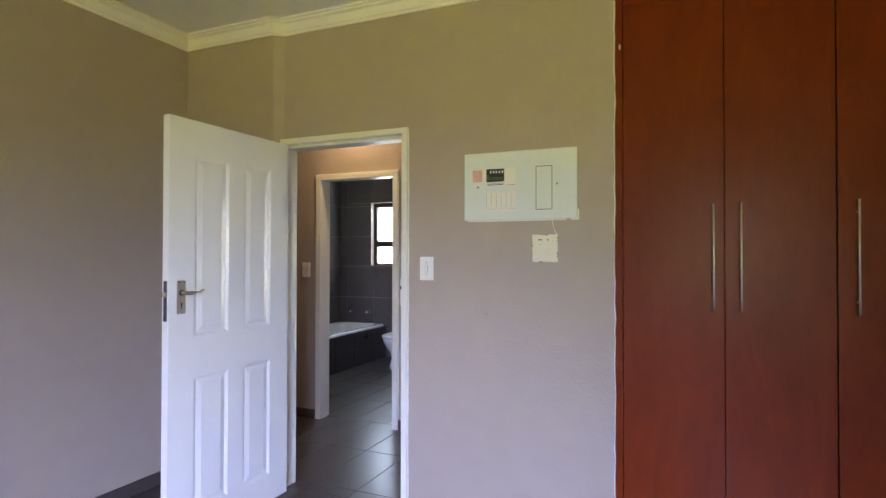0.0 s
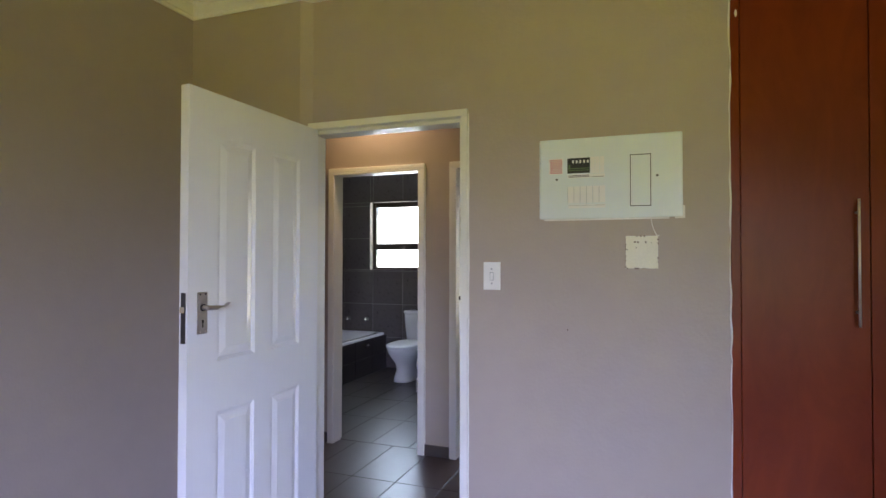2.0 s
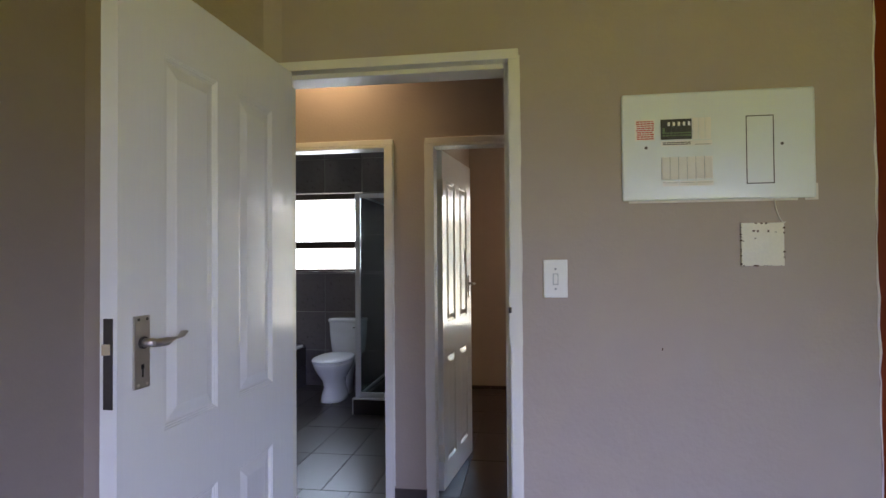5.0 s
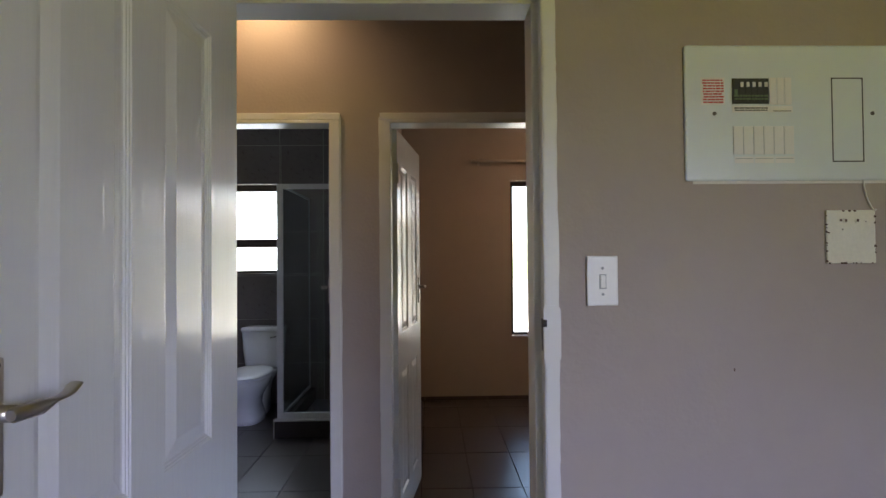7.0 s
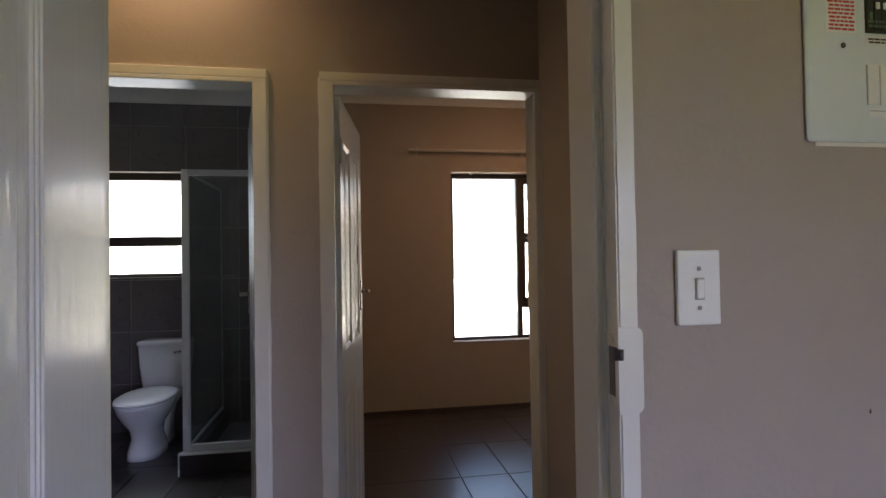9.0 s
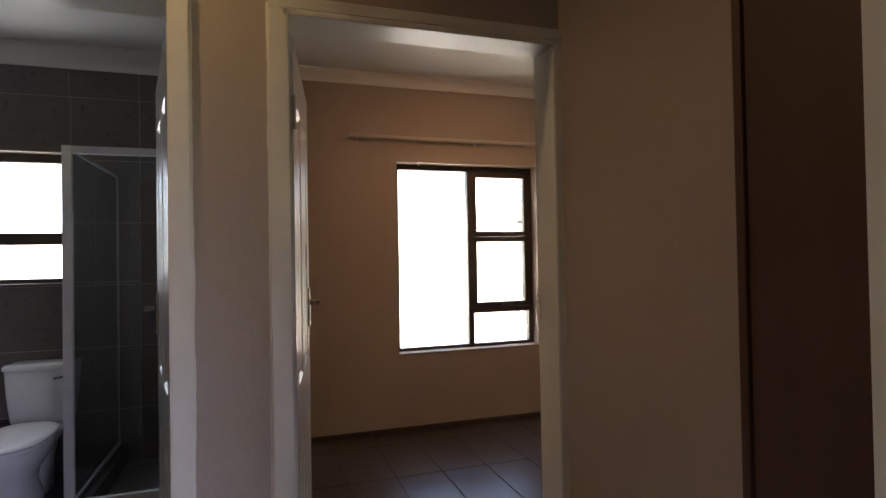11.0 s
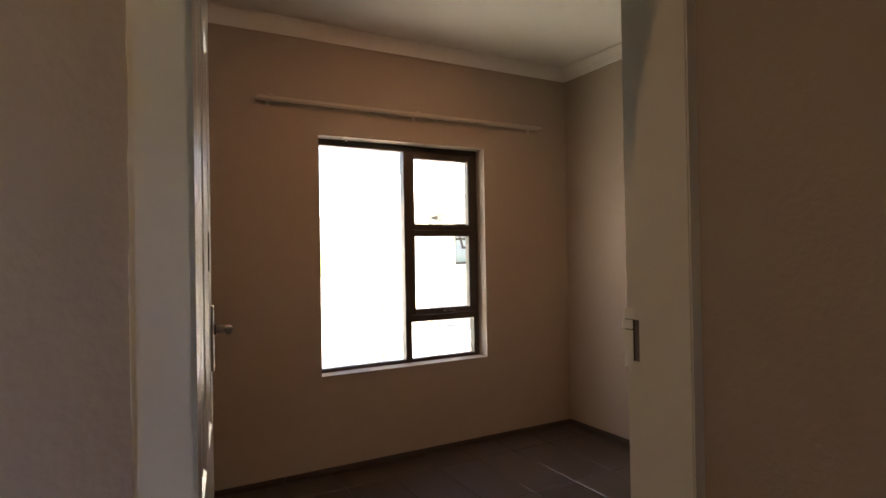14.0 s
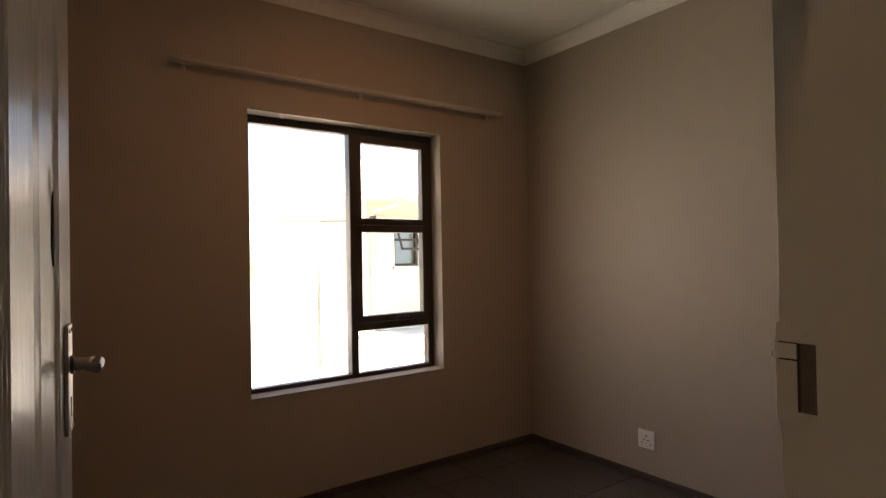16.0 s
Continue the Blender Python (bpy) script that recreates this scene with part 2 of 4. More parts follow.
def boxes(*pairs, bevel=0.0):
    bm = bmesh.new()
    for lo, hi in pairs:
        box(lo, hi, bevel, bm=bm)
    return bm


def tube(points, r, sides=10, bm=None, cap=True):
    """A round bar along points."""
    bm = bm or bmesh.new()
    pts = [Vector(p) for p in points]
    rings = []
    for i, p in enumerate(pts):
        d = (pts[min(i + 1, len(pts) - 1)] - pts[max(i - 1, 0)]).normalized()
        a = d.orthogonal().normalized() if i == 0 else (a - d * a.dot(d)).normalized()
        b = d.cross(a)
        rr = r[i] if isinstance(r, (list, tuple)) else r
        rings.append([bm.verts.new(p + (a * math.cos(t) + b * math.sin(t)) * rr) for t in [2 * math.pi * k / sides for k in range(sides)]])
    for q, s in zip(rings, rings[1:]):
        for k in range(sides):
            bm.faces.new((q[k], q[(k + 1) % sides], s[(k + 1) % sides], s[k]))
    if cap:
        bm.faces.new(rings[0])
        bm.faces.new(rings[-1])
    return bm


def loft(rings, sides=32, cap_first=True, cap_last=True, bm=None):
    """Rings (z, cx, cy, rx, ry, power): rounded outlines stacked into one skin."""
    bm = bm or bmesh.new()
    loops = []
    for z, cx, cy, rx, ry, pw in rings:
        loop = []
        for k in range(sides):
            t = 2 * math.pi * (k + 0.5) / sides
            c, s = math.cos(t), math.sin(t)
            loop.append(bm.verts.new((cx + rx * math.copysign(abs(c) ** (2 / pw), c), cy + ry * math.copysign(abs(s) ** (2 / pw), s), z)))
        loops.append(loop)
    for a, b in zip(loops, loops[1:]):
        for k in range(sides):
            bm.faces.new((a[k], a[(k + 1) % sides], b[(k + 1) % sides], b[k]))
    if cap_first:
        bm.faces.new(loops[0])
    if cap_last:
        bm.faces.new(loops[-1])
    return bm


def grid_cells(u0, u1, v0, v1, holes):
    us = sorted({u0, u1, *[min(max(h[i], u0), u1) for h in holes for i in (0, 2)]})
    vs = sorted({v0, v1, *[min(max(h[i], v0), v1) for h in holes for i in (1, 3)]})
    full = set()
    for i in range(len(us) - 1):
        for j in range(len(vs) - 1):
            cu, cv = (us[i] + us[i + 1]) / 2, (vs[j] + vs[j + 1]) / 2
            if not any(h[0] < cu < h[2] and h[1] < cv < h[3] for h in holes):
                full.add((i, j))
    return us, vs, full


def slab(axis, w0, w1, u0, u1, v0, v1, holes=()):
    """A wall or slab with openings right through it: thick from w0 to w1 along axis, over (u, v)."""
    us, vs, full = grid_cells(u0, u1, v0, v1, holes)
    bm = bmesh.new()
    cache = {}

    def vert(i, j, w):
        if (i, j, w) not in cache:
            u, v = us[i], vs[j]
            cache[i, j, w] = bm.verts.new({"x": (w, u, v), "y": (u, w, v), "z": (u, v, w)}[axis])
        return cache[i, j, w]

    for i, j in full:
        q = [(i, j), (i + 1, j), (i + 1, j + 1), (i, j + 1)]
        for w in (w0, w1):
            bm.faces.new([vert(*c, w) for c in q])
        for (a, b), nb in zip(zip(q, q[1:] + q[:1]), [(i, j - 1), (i + 1, j), (i, j + 1), (i - 1, j)]):
            if nb not in full:
                bm.faces.new([vert(*a, w0), vert(*b, w0), vert(*b, w1), vert(*a, w1)])
    return bm


def structure(name, bm, mat, label, category, **kw):
    return tagged(part(name, bm, mat, **kw), label, category, kind="structure")


TILE_MESHES = {}


def tile_mesh(w, h, t, mat, name):
    """A tile with eased edges, its face up, its corner at the origin."""
    key = (round(w, 4), round(h, 4), t, mat.name)
    if key not in TILE_MESHES:
        bm, e = bmesh.new(), 0.0018
        lo = [bm.verts.new(c) for c in ((0, 0, 0), (w, 0, 0), (w, h, 0), (0, h, 0))]
        mid = [bm.verts.new(c) for c in ((0, 0, t - e), (w, 0, t - e), (w, h, t - e), (0, h, t - e))]
        top = [bm.verts.new(c) for c in ((e, e, t), (w - e, e, t), (w - e, h - e, t), (e, h - e, t))]
        for a, b in ((lo, mid), (mid, top)):
            for k in range(4):
                bm.faces.new((a[k], a[(k + 1) % 4], b[(k + 1) % 4], b[k]))
        bm.faces.new(top)
        TILE_MESHES[key] = mesh_of(name, bm, mat)
    return TILE_MESHES[key]


def lay_tiles(parent, m, u0, u1, v0, v1, us, vs, t, mat, holes=(), joint=0.004, name="tile"):
    """Tiles over a field of lines us, vs, cut at its borders and round its openings, on the plane m."""
    us, vs = [u for u in us if u0 < u < u1], [v for v in vs if v0 < v < v1]
    us, vs = [u0, *us, u1], [v0, *vs, v1]
    for a, b in zip(us, us[1:]):
        for c, d in zip(vs, vs[1:]):
            cu, cv, full = grid_cells(a, b, c, d, holes)
            cells = []
            if len(full) == (len(cu) - 1) * (len(cv) - 1):
                cells = [(a, c, b, d)]
            else:
                cells = [(cu[i], cv[j], cu[i + 1], cv[j + 1]) for i, j in full]
            for p, q, r, s in cells:
                if r - p < 0.012 or s - q < 0.012:
                    continue
                g = joint / 2
                ob = new(name, tile_mesh(r - p - joint, s - q - joint, t, mat, name))
                ob.parent = parent
                ob.matrix_basis = m @ Matrix.Translation((p + g, q + g, random.uniform(-0.0004, 0.0004)))


def sweep_trim(outline, profile, z):
    """A cornice along a closed rectilinear outline (anticlockwise, seen from above); profile: (out, down) pairs."""
    bm = bmesh.new()
    n = len(outline)
    loops = []
    for i, p in enumerate(outline):
        a, c = Vector(outline[i - 1]), Vector(outline[(i + 1) % n])
        p = Vector(p)
        d1, d2 = (p - a).normalized(), (c - p).normalized()
        n1, n2 = Vector((-d1.y, d1.x)), Vector((-d2.y, d2.x))
        inward = (n1 + n2) / (1 + n1.dot(n2))
        loops.append([bm.verts.new((p.x + inward.x * o, p.y + inward.y * o, z - dn)) for o, dn in profile])
    for i in range(n):
        a, b = loops[i], loops[(i + 1) % n]
        for k in range(len(profile) - 1):
            bm.faces.new((a[k], b[k], b[k + 1], a[k + 1]))
    return bm


# ---- plan ----
A0, A1 = 2.237, 2.352        # wall between front bedroom and hall
B0, B1 = 3.527, 3.656        # wall between hall and the rooms behind
W0, W1 = 6.360, 6.590        # rear outer wall
XL, XR, YB = -2.55, 1.75, -2.70  # front bedroom
HX0, HX1 = -4.22, -0.678     # hall
BX0, BX1 = -4.15, -1.69      # bathroom
CX0, CX1 = -1.57, 1.520      # second bedroom
CZ, CZR = 2.765, 2.825       # ceilings of the front part and of the rear rooms
DOOR_A = (-1.868, -0.990)
DOOR_B = (-2.512, -1.725)
DOOR_C = (-1.536, -0.655)
FZ, FW = 2.07, 0.034         # door frames: height over all, width of their faces
WIN_C = (-0.508, 0.606, 0.736, 2.146)
WIN_B = (-3.645, 1.250, -2.745, 2.120)
WIN_F = (0.15, 0.75, 1.65, 2.15)

hole = lambda d: (d[0] + 0.03, -1.0, d[1] - 0.03, FZ - 0.03)

# walls
structure("wall_bedroom_north", slab("y", A0, A1, -4.1, 0.073, -0.15, CZ, [hole(DOOR_A)]), PAINT, "greige painted plaster wall with a doorway", "wall")
NIB = [(XL, A0), (XL, 2.196), (-1.862, 2.196), (-1.812, 2.236)]
bm = bmesh.new()
lo, hi = [[bm.verts.new((x, y, z)) for x, y in NIB] for z in (-0.15, CZ)]
for k in range(4):
    bm.faces.new((lo[k], lo[(k + 1) % 4], hi[(k + 1) % 4], hi[k]))
bm.faces.new(lo)
bm.faces.new(hi)
structure("wall_nib", bm, PAINT, "greige painted plaster nib beside the doorway", "wall")
structure("wall_bedroom_west", slab("x", XL - 0.13, XL, YB, A0, -0.15, CZ), PAINT, "greige painted plaster wall of the front bedroom", "wall")
structure("wall_bedroom_east", slab("x", XR, XR + 0.2, YB, 2.95, -0.15, CZ), PAINT, "greige painted plaster side wall", "wall")
structure("wall_bedroom_south", slab("y", YB - 0.22, YB, XL - 0.13, XR + 0.2, -0.15, CZ, [WIN_F]), PAINT, "greige painted outer wall with a wide window opening", "wall")
structure("wall_cupboard_back", slab("y", 2.85, 2.95, 0.073, XR, -0.15, CZ), PAINT, "plain plaster wall behind the built-in cupboards", "wall")
structure("wall_cupboard_side", slab("x", -0.037, 0.073, A1, 2.95, -0.15, CZ), PAINT, "plain plaster wall beside the built-in cupboards", "wall")
structure("wall_hall_north", slab("y", B0, B1, HX0, HX1, -0.15, CZR, [hole(DOOR_B), hole(DOOR_C)]), PAINT, "greige painted hall wall with two doorways", "wall")
structure("wall_hall_east", slab("x", HX1, HX1 + 0.12, A1, B1, -0.15, CZ), PAINT, "greige painted end wall of the hall", "wall")
structure("wall_hall_west", slab("x", HX0 - 0.12, HX0, A0, W1, -0.15, CZR), PAINT, "greige painted far end wall", "wall")
structure("wall_partition", slab("x", BX1, CX0, B1, W0, -0.15, CZR), PAINT, "greige painted wall between bathroom and bedroom", "wall")
structure("wall_rear", slab("y", W0, W1, HX0, CX1 + 0.2, -0.15, CZR, [WIN_C, WIN_B]), PAINT, "greige painted outer wall with two window openings", "wall")
structure("wall_second_bedroom_east", slab("x", CX1, CX1 + 0.2, B0, W0, -0.15, CZR), PAINT, "greige painted plaster wall with uneven patches", "wall")
structure("wall_second_bedroom_south", slab("y", B0, B1, HX1 + 0.12, CX1, -0.15, CZR), PAINT, "greige painted inner wall", "wall")
structure("wall_bathroom_west", slab("x", HX0, BX0 - 0.008, B1, W0, -0.15, CZR), PAINT, "plaster wall under the bathroom tiles", "wall")

# ceilings and roof
structure("ceiling_bedroom", slab("z", CZ, CZ + 0.08, XL - 0.13, XR + 0.2, YB - 0.22, 2.95), CEIL, "white painted ceiling boards", "ceiling")
structure("ceiling_hall", slab("z", CZ, CZ + 0.08, HX0 - 0.1, -0.53, 2.30, 3.60), CEIL, "white painted hall ceiling", "ceiling")
structure("ceiling_rear", slab("z", CZR, CZR + 0.06, HX0 - 0.1, CX1 + 0.2, 3.60, W1), CEIL, "white painted ceiling of the rear rooms", "ceiling")
# never in view; its added wide eaves keep direct sun off the windows
structure("roof", slab("z", CZR + 0.07, CZR + 0.22, -4.9, 2.6, -3.5, 7.45), ROOFM, "unseen flat roof slab, eaves added wide to block the sun", "roof")

STEP = [(0.001, 0.080), (0.012, 0.080), (0.014, 0.066), (0.022, 0.062), (0.030, 0.045), (0.046, 0.028), (0.062, 0.022), (0.066, 0.014), (0.080, 0.012), (0.080, 0.0)]
COVE = [(0.001, 0.085), (0.008, 0.085), (0.012, 0.070), (0.022, 0.048), (0.040, 0.026), (0.065, 0.011), (0.080, 0.008), (0.080, 0.0)]
for nm, outline, prof in (
    ("cornice_bedroom", [(XL, YB), (XR, YB), (XR, A0), (-1.811, A0), (-1.862, 2.196), (XL, 2.196)], STEP),
    ("cornice_hall", [(HX0, A1), (HX1, A1), (HX1, B0), (HX0, B0)], COVE),
    ("cornice_second_bedroom", [(CX0, B1), (CX1, B1), (CX1, W0), (CX0, W0)], COVE),
    ("cornice_bathroom", [(BX0, B1), (BX1, B1), (BX1, W0), (BX0, W0)], [(o * 1.4 + 0.008, d * 1.65) for o, d in COVE]),
):
    structure(nm, sweep_trim(outline, prof, (CZR if nm in ("cornice_second_bedroom", "cornice_bathroom") else CZ) - 0.001), CORN, "white moulded plaster cornice along the ceiling", "cornice", angle=25)

# floors under the tiles
floors = {}
for nm, x0, x1, y0, y1 in (
    ("floor_bedroom", XL, XR, YB, (A0 + A1) / 2), ("floor_hall", HX0, HX1, (A0 + A1) / 2, 3.63),
    ("floor_bathroom", BX0 - 0.008, (BX1 + CX0) / 2, 3.63, W0), ("floor_second_bedroom", (BX1 + CX0) / 2, CX1, 3.63, W0)):
    floors[nm] = structure(nm, slab("z", -0.15, -0.0075, x0, x1, y0, y1), GROUTD, "dark brown rectangular ceramic floor tiles with thin joints", "floor")

# ---- outside ----
structure("ground", slab("z", -0.6, -0.16, -400, 400, -400, 400), GRASS, "sunlit green lawn", "ground")
structure("pavement", slab("z", -0.158, -0.10, -30.0, 40.0, 6.60, 40.0), PAVING, "pale concrete yard behind the house", "yard")


def neighbour_house(m):
    h = thing("neighbour_house", m, "cream plastered single-storey house with pale tiled roof", "house")
    part("wall", slab("y", 0, 0.22, 0, 9.0, -0.16, 2.55, [(0.62, 1.15, 1.20, 2.0), (4.0, 0.9, 5.5, 2.0)]), HOUSEW, h)
    part("wall", boxes(((0, 0.22, -0.16), (0.22, 7.0, 2.55)), ((8.78, 0.22, -0.16), (9.0, 7.0, 2.55)), ((0.22, 6.78, -0.16), (8.78, 7.0, 2.55))), HOUSEW, h)
    bm = bmesh.new()
    vs = [bm.verts.new(c) for c in ((-0.5, -0.55, 2.55), (9.5, -0.55, 2.55), (9.5, 7.5, 2.55), (-0.5, 7.5, 2.55), (2.6, 3.5, 4.3), (6.4, 3.5, 4.3),
                                    (-0.5, -0.55, 2.44), (9.5, -0.55, 2.44), (9.5, 7.5, 2.44), (-0.5, 7.5, 2.44))]
    for f in ((0, 1, 5, 4), (1, 2, 5), (2, 3, 4, 5), (3, 0, 4), (6, 7, 1, 0), (7, 8, 2, 1), (8, 9, 3, 2), (9, 6, 0, 3), (6, 9, 8, 7)):
        bm.faces.new([vs[i] for i in f])
    part("roof", bm, ROOFM, h)
    part("gutter", boxes(((-0.5, -0.66, 2.43), (9.5, -0.552, 2.53)), bevel=0.01), GUTTER, h)
    part("downpipe", tube([(0.35, -0.6, 2.44), (0.35, -0.55, 2.33), (0.12, -0.1, 2.22), (0.10, -0.06, 2.1), (0.10, -0.06, -0.1)], 0.04), GUTTER, h, smooth=True)
    part("fascia", boxes(((-0.49, -0.548, 2.44), (9.49, -0.53, 2.549))), DARKWOOD, h)
    pipe = part("wall_pipe", tube([(0.12, -0.10, 2.10), (3.2, -0.10, 2.10)], 0.03), GUTTER, h, "pale pipe fixed along the wall", smooth=True)
    part("pipe_end", tube([(0.02, -0.10, 2.10), (0.14, -0.10, 2.10)], [0.02, 0.045], 12), DARKM, pipe, smooth=True)
    for x in (0.25, 1.7, 3.0):
        part("pipe_bracket", boxes(((x - 0.015, -0.10, 2.05), (x + 0.015, 0.0, 2.075))), DARKM, pipe)
    for x0, z0, x1, z1 in ((0.62, 1.15, 1.20, 2.0), (4.0, 0.9, 5.5, 2.0)):
        wdw = part("window", boxes(((x0, 0.06, z0), (x0 + 0.05, 0.12, z1)), ((x1 - 0.05, 0.06, z0), (x1, 0.12, z1)), ((x0 + 0.05, 0.06, z0), (x1 - 0.05, 0.12, z0 + 0.05)),
                                   ((x0 + 0.05, 0.06, z1 - 0.05), (x1 - 0.05, 0.12, z1)), ((x0 + 0.05, 0.06, (z0 + z1) / 2 + 0.08), (x1 - 0.05, 0.12, (z0 + z1) / 2 + 0.13))), BRONZE, h)
        part("pane", boxes(((x0 + 0.05, 0.085, z0 + 0.05), (x1 - 0.05, 0.095, z1 - 0.05))), GLASS, wdw)
        part("curtain", boxes(((x0 + 0.1, 0.15, z0 + 0.02), (x1 - 0.1, 0.17, z1 - 0.02))), CLOTH, wdw)
        sash = part("open_sash", boxes(((x0 + 0.06, -0.012, -0.52), (x0 + 0.10, 0.012, 0)), ((x1 - 0.10, -0.012, -0.52), (x1 - 0.06, 0.012, 0)), ((x0 + 0.10, -0.012, -0.52), (x1 - 0.10, 0.012, -0.48)),
                                        ((x0 + 0.10, -0.012, -0.04), (x1 - 0.10, 0.012, 0))), BRONZE, wdw, "top-hung sash standing open")
        sash.matrix_basis = Matrix.Translation((0, 0.04, z1 - 0.05)) @ Euler((radians(-24), 0, 0)).to_matrix().to_4x4()
        part("window_sill", boxes(((x0 - 0.05, -0.06, z0 - 0.06), (x1 + 0.05, 0.10, z0)), bevel=0.006), HOUSEW, h)
    return h


neighbour_house(pose(3.7, 13.0, 0))

kerb = thing("garden_kerb", pose(2.78, 7.6, -0.10), "low cream plastered kerb along the yard", "kerb")
part("wall", box((0, 0, 0), (0.12, 4.0, 0.16), 0.01), HOUSEW, kerb)
part("coping", box((-0.02, -0.01, 0.161), (0.14, 4.01, 0.20), 0.008), PAVING, kerb)

dryer = thing("washing_line_pole", pose(1.47, 10.1, -0.10), "grey steel T-shaped washing line pole", "washing line")
part("pole", tube([(0, 0, 0), (0, 0, 1.92)], 0.025), POLE, dryer, smooth=True)
part("crossbar", tube([(-0.42, 0.12, 1.92), (0.42, -0.12, 1.92)], 0.02), POLE, dryer, smooth=True)
part("footing", loft([(0, 0, 0, 0.12, 0.12, 2), (0.05, 0, 0, 0.11, 0.11, 2)], 16), PAVING, dryer)

# ---- door frames ----


def prism(poly, z0, z1, bevel=0.003):
    bm = bmesh.new()
    lo = [bm.verts.new((x, y, z0)) for x, y in poly]
    hi = [bm.verts.new((x, y, z1)) for x, y in poly]
    n = len(poly)
    for k in range(n):
        bm.faces.new((lo[k], lo[(k + 1) % n], hi[(k + 1) % n], hi[k]))
    bm.faces.new(lo)
    bm.faces.new(hi)
    bmesh.ops.recalc_face_normals(bm, faces=bm.faces)
    if bevel:
        bmesh.ops.bevel(bm, geom=[e for e in bm.edges if abs(e.verts[0].co.z - e.verts[1].co.z) > 0.1], offset=bevel, segments=2, affect="EDGES")
    return bm


def door_frame(name, d, y0, y1, leaf_high):
    """A pressed steel frame round a doorway through the wall y0..y1; the door closes on the y1 side if leaf_high."""
    f = thing(name, pose((d[0] + d[1]) / 2, y0, 0), "cream enamelled steel door frame with worn edges", "door frame", kind="structure")
    half, p, wall, stop = (d[1] - d[0]) / 2, 0.016, y1 - y0, 0.016
    a, b = (-p, wall + p - 0.044) if leaf_high else (0.044 - p, wall + p)
    for s in (-1, 1):
        o, i, t = s * half, s * (half - FW), s * (half - FW - stop)
        poly = [(o, -p), (i, -p), (i, wall + p), (o, wall + p)]
        poly = [(o, -p), (t if a < 0 else i, -p), (t if a < 0 else i, a if a > 0 else b), (t, a) if a > 0 else (i, b), (t, b) if a > 0 else (i, wall + p), (o, wall + p)]
        part("jamb", prism(poly, 0.002, FZ - FW), FRAMEW, f)
    bm = boxes(((-half, -p, FZ - FW + 0.001), (half, wall + p, FZ)), ((-half + FW, a, FZ - FW - stop), (half - FW, b, FZ - FW + 0.001)), bevel=0.003)
    part("head", bm, FRAMEW, f)
    return f


def paint_edges(f, edges, seed):
    """Ragged enamel brushed over the wall beside a frame. edges: (x, y, side) beside the wall's face."""
    random.seed(seed)
    for x, y, s in edges:
        bm, rows, z = bmesh.new(), [], 0.09
        while z < FZ:
            wob = 0.003 + 0.006 * abs(noise.noise((seed * 3.1 + s, z * 3.3, 0))) + random.uniform(0, 0.0025)
            rows.append([bm.verts.new(c) for c in ((x - s * 0.004, y, z), (x - s * 0.004, y - 0.0012, z), (x + s * wob, y - 0.0012, z), (x + s * wob, y, z))])
            z += random.uniform(0.012, 0.045)
        for p, q in zip(rows, rows[1:]):
            for k in range(3):
                bm.faces.new((p[k], p[k + 1], q[k + 1], q[k]))
        part("paint_edge", bm, FRAMEW, f, "ragged brushed paint edge")


def strike_plate(m, edge):
    """A painted-over strike with its latch slot and bent tongue; its face looks along +x, the frame's edge is at -y."""
    s = thing("strike_plate", m, "cream painted steel strike plate with dark latch slot", "strike plate")
    part("plate", slab("x", -0.003, 0.0024, -edge, 0.011, -0.058, 0.058, [(-0.015, -0.044, 0.007, 0.036)]), FRAMEW, s)
    # a shallow grey sheet painted as the slot's inner shade
    part("slot", boxes(((-0.0005, -0.015, -0.044), (0.0007, 0.007, 0.036))), SLOT_SHADE, s, "latch hole with its shade painted grey")
    part("slot_side", boxes(((0.0004, -0.0168, -0.044), (0.0029, -0.0145, 0.036))), DARKM, s, "bare dark steel edge of the slot")
    tongue = part("tongue", box((0.0, -edge - 0.0045, 0.017), (0.0042, -0.0165, 0.035), 0.0014), FRAMEW if edge > 0.03 else DARKM, s, "bent latch tongue")
    # black slivers paint the shade above and below the tongue
    part("tongue_gap", boxes(((0.0002, -edge + 0.001, 0.0152), (0.0029, -0.0165, 0.0168)), ((0.0002, -edge + 0.001, 0.0352), (0.0029, -0.0165, 0.0364))), HOLE_SHADE, tongue)
    part("tongue_lip", tube([(-0.001, -edge - 0.0045, 0.0175), (-0.001, -edge - 0.0045, 0.0345)], 0.0044, 10), FRAMEW if edge > 0.03 else DARKM, tongue, smooth=True)
    face, top = bmesh.new(), 0.058 if edge > 0.03 else 0.068
    rim = [(-0.028 + 0.012 * math.cos(t), z + 0.012 * math.sin(t)) for z, t0 in ((top - 0.012, 90), (0.012 - top, 180)) for t in [math.radians(t0 + 18 * k) for k in range(6)]]
    rim = [(0.002, top)] + rim + [(0.002, -top)]
    lo, hi = [[face.verts.new((x, -edge + d, z)) for x, z in rim] for d in (0.0005, -0.0024)]
    for k in range(len(rim)):
        face.faces.new((lo[k], lo[(k + 1) % len(rim)], hi[(k + 1) % len(rim)], hi[k]))
    face.faces.new(hi)
    part("face_plate", face, FRAMEW, s, "rounded paint-covered flange")
    for z in (-0.051, 0.047):
        part("screw", tube([(0.002, -0.010, z), (0.0036, -0.010, z)], 0.0042), FRAMEW, s)
    return s


